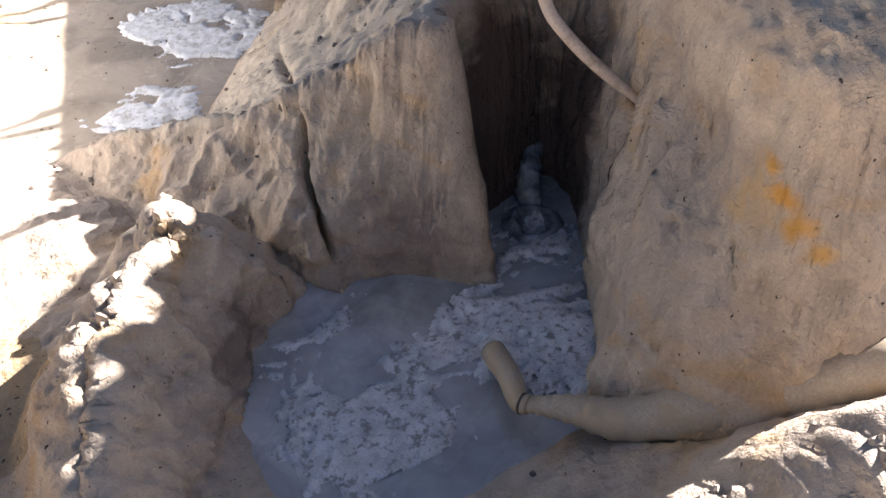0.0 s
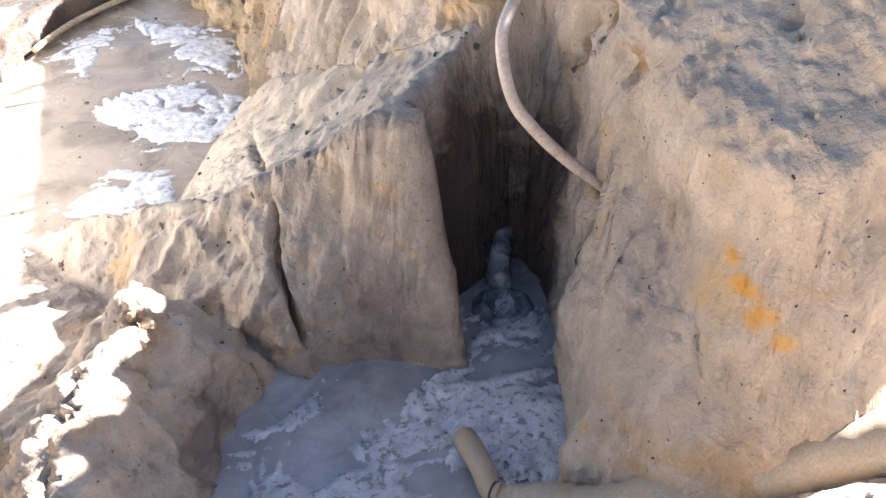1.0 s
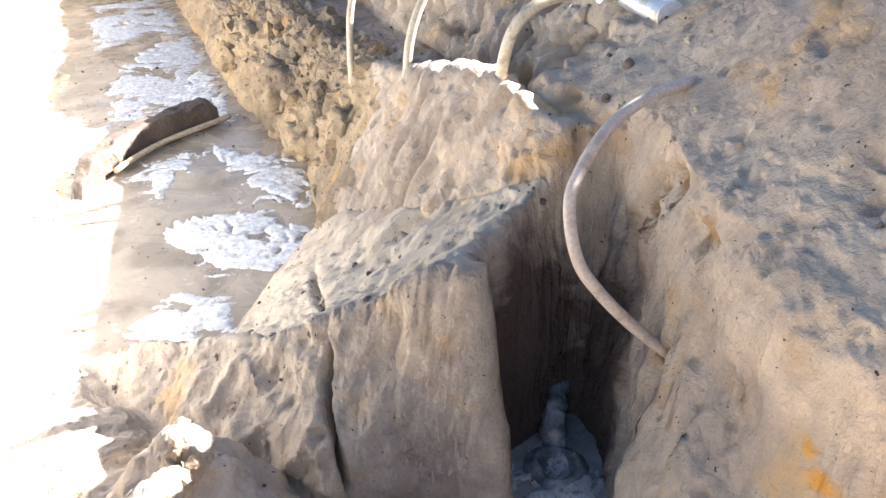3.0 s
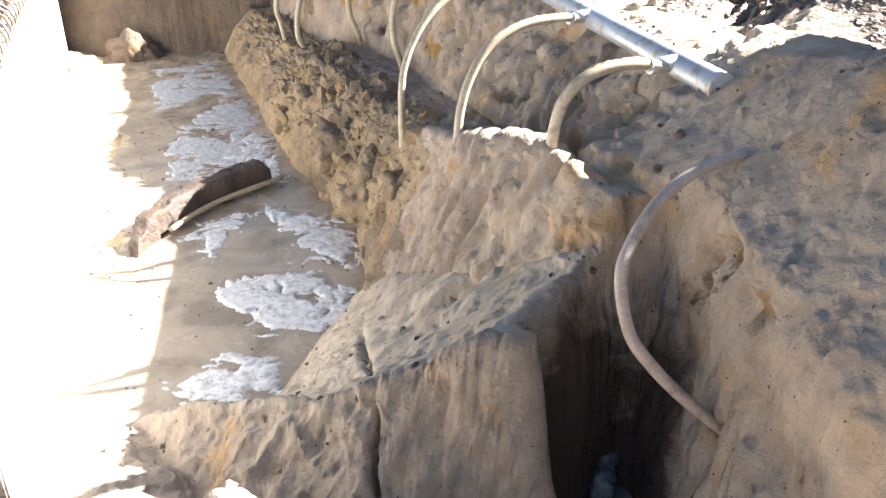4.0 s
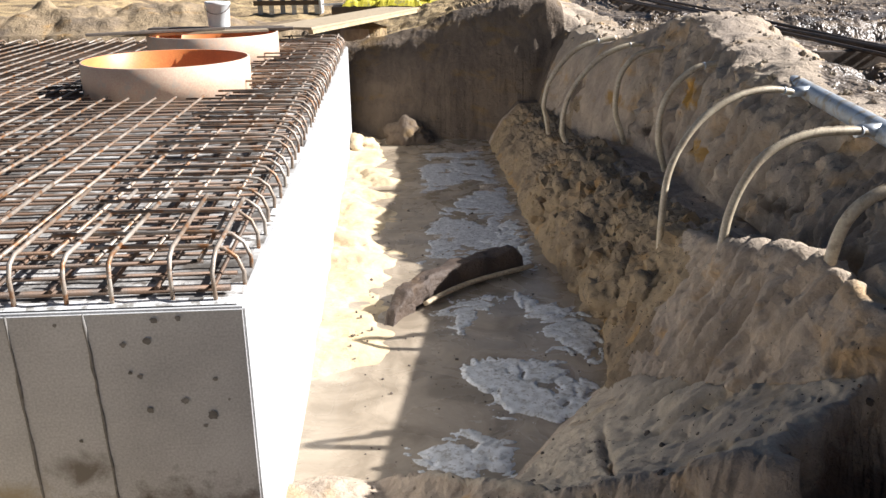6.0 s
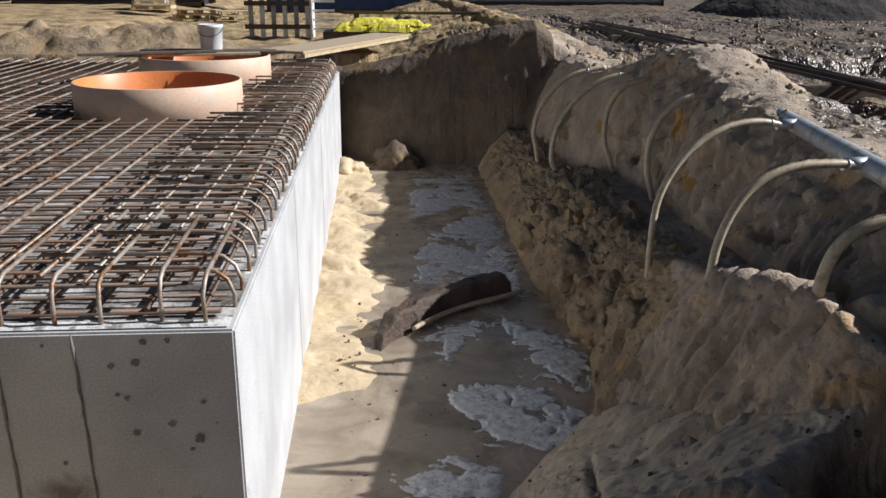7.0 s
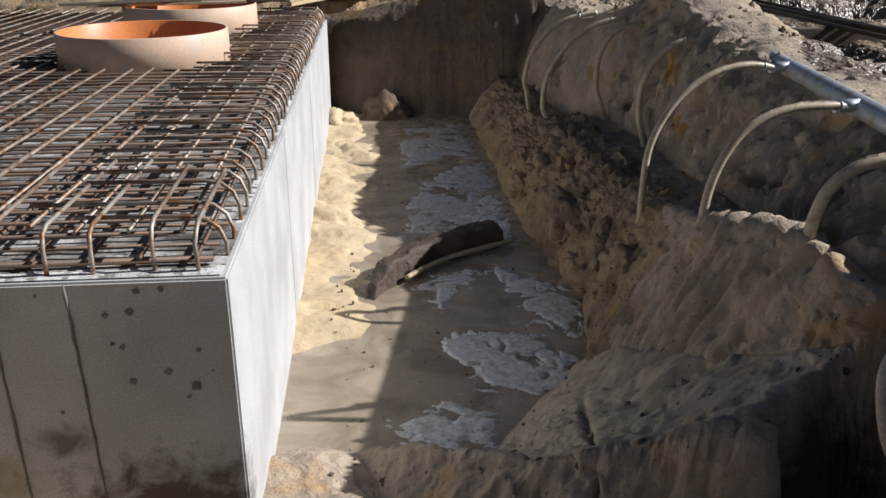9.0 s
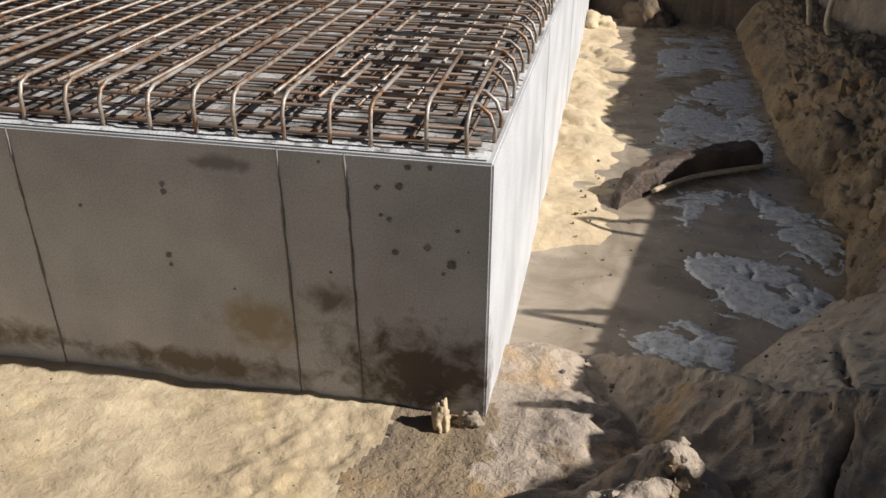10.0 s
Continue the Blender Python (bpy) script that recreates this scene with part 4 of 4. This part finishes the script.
def build_gush():
    e = thing("gushing_water", "spring of grey water gushing out of the niche's foot", "water")
    # a bulging jet out of the back wall that falls into the niche's water
    jet = spline([(2.13, -0.36, 0.12), (2.07, -0.42, 0.12), (2.03, -0.47, 0.09), (1.99, -0.53, 0.03), (1.97, -0.56, -0.04)], 8)
    bm = tube(jet, [0.034 + 0.018 * math.sin(math.pi * i / (len(jet) - 1)) for i in range(len(jet))], 24)
    q = np.array([v.co[:] for v in bm.verts])
    w = 0.03 * np.stack([fbm(q, 18, 4, 0.65, 301 + k) for k in range(3)], 1)
    for v, d in zip(bm.verts, w):
        v.co += Vector(d)
    part("splash", bm, FOAMWATER, e)
    # churned ring where it lands
    gx = np.linspace(-1, 1, 40)
    X, Y = np.meshgrid(gx, gx)
    p = np.stack([1.93 + 0.16 * X.ravel(), -0.66 + 0.17 * Y.ravel(), np.zeros(X.size)], 1)
    r = np.hypot(X.ravel(), Y.ravel())
    p[:, 2] = -0.012 + 0.045 * np.exp(-((r - 0.5) / 0.22) ** 2) + 0.035 * fbm(p, 20, 4, 0.6, 311) * np.clip(1.1 - r, 0, 1)
    part("froth", mesh_from("froth", p, grid_faces(40, 40), FOAMWATER), None, e)
    return e


build_gush()


# ---- clods and stones ----
def scatter(name, label, count, sd, region, size, material, sink=0.35, keep=lambda x, y, z: z > 0.02, low=-1.0):
    """Rough lumps strewn over the ground, joined."""
    rnd = np.random.RandomState(sd)
    bm = bmesh.new()
    bmesh.ops.create_icosphere(bm, subdivisions=2, radius=1)
    base = np.array([v.co[:] for v in bm.verts])
    tri = np.array([[v.index for v in f.verts] for f in bm.faces])
    bm.free()
    x, y = rnd.uniform(region[0], region[1], count), rnd.uniform(region[2], region[3], count)
    z = np.maximum(height(x, y), low)
    V, F, n = [], [], 0
    for i in range(count):
        if not keep(x[i], y[i], z[i]):
            continue
        r = size[0] + (size[1] - size[0]) * rnd.rand() ** 3
        q = base * (1 + 0.9 * fbm(base + rnd.uniform(0, 50, 3), 1.6, 3, 0.75, 5))[:, None] * rnd.uniform(0.6, 1.1, 3) * r
        a = rnd.uniform(0, 6.28)
        q = np.stack([q[:, 0] * math.cos(a) - q[:, 1] * math.sin(a), q[:, 0] * math.sin(a) + q[:, 1] * math.cos(a), q[:, 2]], 1)
        V.append(q + np.array([x[i], y[i], z[i] + r * (0.5 - sink)]))
        F.append(tri + n)
        n += len(base)
    return tagged(new(name, mesh_from(name, np.concatenate(V), np.concatenate(F), material, False)), label, "clods", kind="stuff")


scatter("clods", "crumbled damp sand clods along the bank above the water", 330, 11, (1.75, 2.4, 1.5, 5.0), (0.012, 0.13), DARKSAND, 0.85, keep=lambda x, y, z: 0.02 < z < 0.95)
scatter("clods", "small dry sand crumbs on the banks", 700, 12, (0.3, 3.2, -1.9, 2.0), (0.004, 0.02), SAND)
scatter("clods", "loose sand lumps along the crest of the mound", 260, 13, (0.35, 0.8, -0.8, -0.25), (0.006, 0.034), SAND, keep=lambda x, y, z: z > 0.33)
scatter("clods", "sunlit crumbs of dry sand beside the discharge hose", 900, 21, (1.2, 2.5, -2.45, -1.9), (0.004, 0.03), SAND, 0.5)
scatter("clods", "lumpy dug earth along the crest of the bank", 320, 14, (2.6, 3.6, 1.0, 8.5), (0.010, 0.04), CLOD, keep=lambda x, y, z: z > 1.3)
scatter("chips", "dark chips of bark and gravel lying on the sand", 900, 15, (0.2, 3.0, -1.9, 3.0), (0.003, 0.013), DARKWOOD, -0.3)
scatter("chips", "dark bark scraps dotting the pale sand slope", 200, 19, (1.0, 2.4, -0.5, 1.3), (0.006, 0.02), DARKWOOD, -0.4)
scatter("chips", "dark scraps floating on the trench water", 230, 18, (0.3, 1.7, 0.6, 5.0), (0.004, 0.013), DARKWOOD, 0.3, keep=lambda x, y, z: True, low=0.0)
scatter("clods", "churned clods of dark soil on the open site", 1500, 16, (3.6, 14, 1.0, 22.0), (0.02, 0.085), DRYSOIL, 0.6, keep=lambda x, y, z: True)


# ---- the site beyond ----
def build_pail():
    e = thing("pail", "white plastic pail standing on the boarded shaft", "bucket", at=(-1.26, 6.62, 1.577))
    bm = bmesh.new()
    prof = [(0.0, 0.0), (0.105, 0.0), (0.11, 0.01), (0.122, 0.22), (0.13, 0.225), (0.13, 0.26), (0.122, 0.26), (0.116, 0.21), (0.10, 0.02), (0.0, 0.02)]
    seg = 28
    rows_ = [[bm.verts.new((math.cos(2 * math.pi * k / seg) * r, math.sin(2 * math.pi * k / seg) * r, z)) for k in range(seg)] for r, z in prof]
    for a, b in zip(rows_, rows_[1:]):
        for k in range(seg):
            bm.faces.new((a[k], a[(k + 1) % seg], b[(k + 1) % seg], b[k])).smooth = True
    bmesh.ops.remove_doubles(bm, verts=bm.verts, dist=1e-5)
    bucket = part("bucket", bm, WHITE, e)
    part("handle", tube([(0.132 * math.cos(a), 0.0 - 0.137 * math.sin(a) * 0.98, 0.23 - 0.09 * math.sin(a)) for a in np.linspace(0, math.pi, 14)], 0.004, 6), DARKMET, bucket)
    return e


build_pail()


def loose_board(at, turn, size, material, label, tilt=0.0):
    ob = part("loose_board", box(*size, (0, 0, size[2] / 2), 0.004), material)
    ob.matrix_basis = pose(*at, tilt, 0, turn)
    return tagged(ob, label, "board", "boards on the shaft")


zr = TOP + 0.352
loose_board((-1.45, 6.15, zr), 12, (1.5, 0.14, 0.025), WOOD, "pale board lying across the shaft ring")
loose_board((-1.25, 6.42, zr), 5, (1.55, 0.16, 0.025), DARKWOOD, "dark wet board lying across the shaft ring")
loose_board((-1.30, 6.66, zr), -3, (1.4, 0.18, 0.025), DARKWOOD, "dark wet board lying across the shaft ring")
loose_board((-1.75, 6.0, zr + 0.03), 22, (1.3, 0.10, 0.022), DARKWOOD, "dark narrow lath resting on the boards", 1.0)


def build_gangway():
    e = thing("gangway", "pale plywood gangway bridging the pit's far end", "gangway", at=(0.02, 9.4, 1.40), turn=-22)
    part("deck", box(0.62, 3.7, 0.03, (0, 0, 0.065), 0.003), WOOD, e)
    for dx in (-0.27, 0.27):
        part("joist", box(0.06, 3.6, 0.05, (dx, 0, 0.025), 0.003), LIGHTWOOD, e)
    return e


build_gangway()


def build_pallet(at, turn):
    e = thing("pallet", "pale wooden pallet lying on the site ground", "pallet", "stack of pallets", at, turn)
    for k in range(5):
        part("slat", box(1.2, 0.12, 0.022, (0, -0.34 + 0.17 * k, 0.133), 0.002), LIGHTWOOD, e)
    for k in range(3):
        part("runner", box(1.2, 0.1, 0.022, (0, -0.34 + 0.34 * k, 0.011), 0.002), LIGHTWOOD, e)
        for j in range(3):
            part("block", box(0.12, 0.1, 0.1, (-0.5 + 0.5 * j, -0.34 + 0.34 * k, 0.072), 0.002), LIGHTWOOD, e)
    return e


for i, (px, py, tw) in enumerate(((-6.35, 24.4, 12), (-5.1, 24.6, -8), (-3.9, 24.3, 20))):
    q = build_pallet((px, py, 1.32 + float(height(np.array([px]), np.array([py]))[0]) - 1.27), tw)
    c = copy_thing(q, pose(px + 0.1, py + 0.05, q.location.z + 0.15, 0, 0, tw + 6))


def ground_z(x, y):
    return float(height(np.array([x]), np.array([y]))[0])


def build_rack():
    z = ground_z(-1.7, 17.0)
    e = thing("formwork_rack", "steel rack of upright formwork panels on the site", "rack", at=(-1.7, 17.0, z))
    for k in range(6):
        part("upright", box(0.10, 0.08, 1.1, (-0.62 + 0.25 * k, 0, 0.55), 0.01), GALV if k % 2 else GREYWALL, e)
    for zz in (0.25, 0.75):
        part("rail", box(1.5, 0.06, 0.10, (0, -0.07, zz), 0.008), DARKMET, e)
    part("side_frame", box(0.05, 0.8, 1.0, (0.72, 0.2, 0.5), 0.008), WHITE, e)
    for k in range(4):
        part("shelf_slat", box(0.5, 0.03, 0.05, (0.98, 0.0, 0.2 + 0.2 * k), 0.004), WHITE, e)
    return e


build_rack()


def build_bundle():
    z = ground_z(0.62, 16.4)
    e = thing("sheet_pile", "pile of bright yellow plastic sheeting on dark beams", "material pile", at=(0.62, 16.4, z))
    for k in range(3):
        part("beam", box(2.6, 0.16, 0.16, (0.0, -0.35 + 0.3 * k, 0.08), 0.01), DARKMET, e)
    for k, (dx, dy, w, z0, h) in enumerate(((-0.55, 0.0, 1.0, 0.16, 0.17), (0.15, -0.08, 0.9, 0.16, 0.20), (0.80, 0.05, 0.7, 0.16, 0.15), (-0.2, 0.08, 1.1, 0.30, 0.12), (0.55, 0.1, 0.6, 0.29, 0.10))):
        gx, gy = np.linspace(-1, 1, 30), np.linspace(-1, 1, 20)
        X, Y = np.meshgrid(gx, gy)
        p = np.stack([dx + X.ravel() * w / 2, dy + Y.ravel() * 0.40, np.zeros(X.size)], 1)
        p[:, 0] += 0.06 * fbm(p + k, 4, 3, 0.6, 411 + k)
        p[:, 2] = z0 + h * (1 - np.maximum(np.abs(X), np.abs(Y)).ravel() ** 6) + 0.05 * fbm(p, 7, 4, 0.65, 401 + k)
        part("sheeting", mesh_from("sheeting", p, grid_faces(30, 20), YELLOW, False), None, e)
    part("top_beam", box(3.6, 0.12, 0.06, (0.9, 0.5, 0.52), 0.006), DARKWOOD, e)
    part("stand", box(0.12, 0.12, 0.5, (-0.6, 0.5, 0.25), 0.006), DARKMET, e)
    part("stand", box(0.12, 0.12, 0.5, (2.3, 0.5, 0.25), 0.006), DARKMET, e)
    return e


build_bundle()


def build_container(at, size, material, label):
    e = thing("container", label, "container", at=at)
    sx, sy, sz = size
    bm = bmesh.new()
    n = int(sx / 0.14)
    prev = None
    for i in range(n + 1):
        off = 0.03 if (i // 2) % 2 else 0.0
        x = -sx / 2 + sx * i / n
        cur = (bm.verts.new((x, -sy / 2 + off, 0.12)), bm.verts.new((x, -sy / 2 + off, sz - 0.1)))
        if prev:
            bm.faces.new((prev[0], cur[0], cur[1], prev[1]))
        prev = cur
    part("front_panel", bm, material, e)
    part("shell", box(sx - 0.02, sy - 0.1, sz - 0.06, (0, 0.05, sz / 2 + 0.02), 0.01), material, e)
    for sgn in (-1, 1):
        part("corner_post", box(0.12, 0.12, sz, (sgn * (sx / 2 - 0.05), -sy / 2 + 0.02, sz / 2), 0.01), DARKMET, e)
    part("sill", box(sx, 0.12, 0.14, (0, -sy / 2 + 0.02, 0.07), 0.01), DARKMET, e)
    return e


build_container((-9.5, 32.0, ground_z(-9.5, 32) - 0.02), (7.0, 2.4, 2.6), DARKBLUE, "dark blue site container behind the excavation")
build_container((-0.8, 33.0, ground_z(-0.8, 33) - 0.02), (6.0, 2.4, 2.6), BLUE, "blue steel site container behind the excavation")
build_container((8.5, 36.0, ground_z(8.5, 36) - 0.02), (9.0, 2.4, 2.8), GREYWALL, "long grey site cabin behind the excavation")
build_container((-18.5, 32.0, ground_z(-18.5, 32) - 0.02), (9.0, 2.4, 2.6), DARKBLUE, "dark blue site container behind the excavation")


def build_tank():
    z = ground_z(-6.9, 27.0)
    e = thing("water_tank", "white plastic water tank in a steel cage", "tank", at=(-6.9, 27.0, z))
    part("vessel", box(1.1, 1.0, 1.0, (0, 0, 0.62), 0.08), WHITE, e)
    part("base", box(1.2, 1.0, 0.12, (0, 0, 0.06), 0.01), LIGHTWOOD, e)
    for k in range(5):
        part("cage_bar", tube([(-0.56 + 0.28 * k, -0.52, 0.12), (-0.56 + 0.28 * k, -0.52, 1.14)], 0.012, 6), GALV, e)
    for zz in (0.4, 0.75, 1.1):
        part("cage_bar", tube([(-0.58, -0.53, zz), (0.58, -0.53, zz)], 0.012, 6), GALV, e)
    return e


build_tank()


def build_steel():
    """Long dark bars lying on the site along the bank."""
    rnd = random.Random(9)
    for k in range(6):
        a, b = (4.70 + 0.06 * k + 0.05 * rnd.random(), 3.4 + 0.8 * rnd.random()), (4.72 + 0.13 * k, 16.8 - 2.0 * rnd.random())
        pts = []
        for i in range(14):
            u = i / 13
            pts.append((a[0] + (b[0] - a[0]) * u, a[1] + (b[1] - a[1]) * u, 1.42 + 0.02 * math.sin(u * 5 + k) + 0.022 * (k % 2)))
        tagged(part("steel_bar", tube(pts, 0.02, 8), DARKMET), "long dark steel bar lying across the muddy site", "steel bar", "bars beside the bank")
    for y in (5.0, 8.5, 12.0, 15.0):
        x = 4.6 + (y - 4) * 0.012
        ob = part("bearer", box(1.1, 0.14, 0.26, (0, 0, 0), 0.01), DARKWOOD)
        ob.matrix_basis = pose(x + 0.3, y, 1.275, 0, 0, 6)
        tagged(ob, "dark timber bearer under the steel bars", "timber", "bearers under the bars")


build_steel()


def build_heap():
    gx = np.linspace(-1, 1, 70)
    X, Y = np.meshgrid(gx, gx)
    p = np.stack([17.0 + 6.0 * X.ravel(), 26.0 + 5 * Y.ravel(), np.zeros(X.size)], 1)
    r = np.hypot(X.ravel(), Y.ravel())
    p[:, 2] = 1.15 + 3.0 * np.maximum(1 - r, 0) ** 0.85 + 0.3 * fbm(p, 0.8, 5, 0.6, 501) * np.clip(1.1 - r, 0, 1)
    ob = new("soil_heap", mesh_from("soil_heap", p, grid_faces(70, 70), DARKSOIL))
    return tagged(ob, "tall heap of dark soil on the far side of the site", "soil heap", kind="structure")


DARKSOIL = two("dark_soil", (0.10, 0.085, 0.075), (0.06, 0.052, 0.047), 0.8, 0.95, fine=2.5, bstr=0.6, bdist=0.1)
build_heap()


def build_lump(at, size, sd, label, material):
    """A single rough lump of sand."""
    bm = bmesh.new()
    bmesh.ops.create_icosphere(bm, subdivisions=4, radius=1)
    q = np.array([v.co[:] for v in bm.verts])
    k = 1 + 0.8 * fbm(q + sd, 1.7, 5, 0.65, sd)
    for v, f in zip(bm.verts, k):
        v.co = Vector((v.co.x * size[0], v.co.y * size[1], max(v.co.z, -0.4) * size[2])) * f
    for f in bm.faces:
        f.smooth = True
    ob = part("sand_lump", bm, material)
    ob.location = at
    return tagged(ob, label, "sand lump", "lumps of sand")


build_lump((0.72, 8.0, 0.05), (0.28, 0.2, 0.22), 3, "yellowish sand lump at the foot of the end wall", ENDSAND)
build_lump((0.12, 7.6, 0.03), (0.22, 0.3, 0.14), 5, "slumped wet sand lump beside the block", PALESAND)
build_lump((-0.16, -0.07, 0.15), (0.035, 0.04, 0.085), 8, "small upright sand clump at the block's foot", PALESAND)
build_lump((-0.06, -0.05, 0.14), (0.05, 0.035, 0.05), 9, "small sand clump at the block's foot", CLOD)
build_lump((1.86, 2.25, 0.20), (0.17, 0.18, 0.20), 11, "big damp sand lump fallen from the bank", DARKSAND)
build_lump((2.0, 1.75, 0.42), (0.16, 0.14, 0.18), 12, "big damp sand lump fallen from the bank", DARKSAND)
build_lump((1.92, 3.1, 0.30), (0.20, 0.22, 0.2), 13, "big damp sand lump fallen from the bank", DARKSAND)
build_lump((2.0, 4.2, 0.30), (0.2, 0.25, 0.18), 14, "big damp sand lump fallen from the bank", DARKSAND)
build_lump((2.72, 0.55, 1.22), (0.16, 0.14, 0.13), 15, "pale sand lump below the suction pipe", SAND)
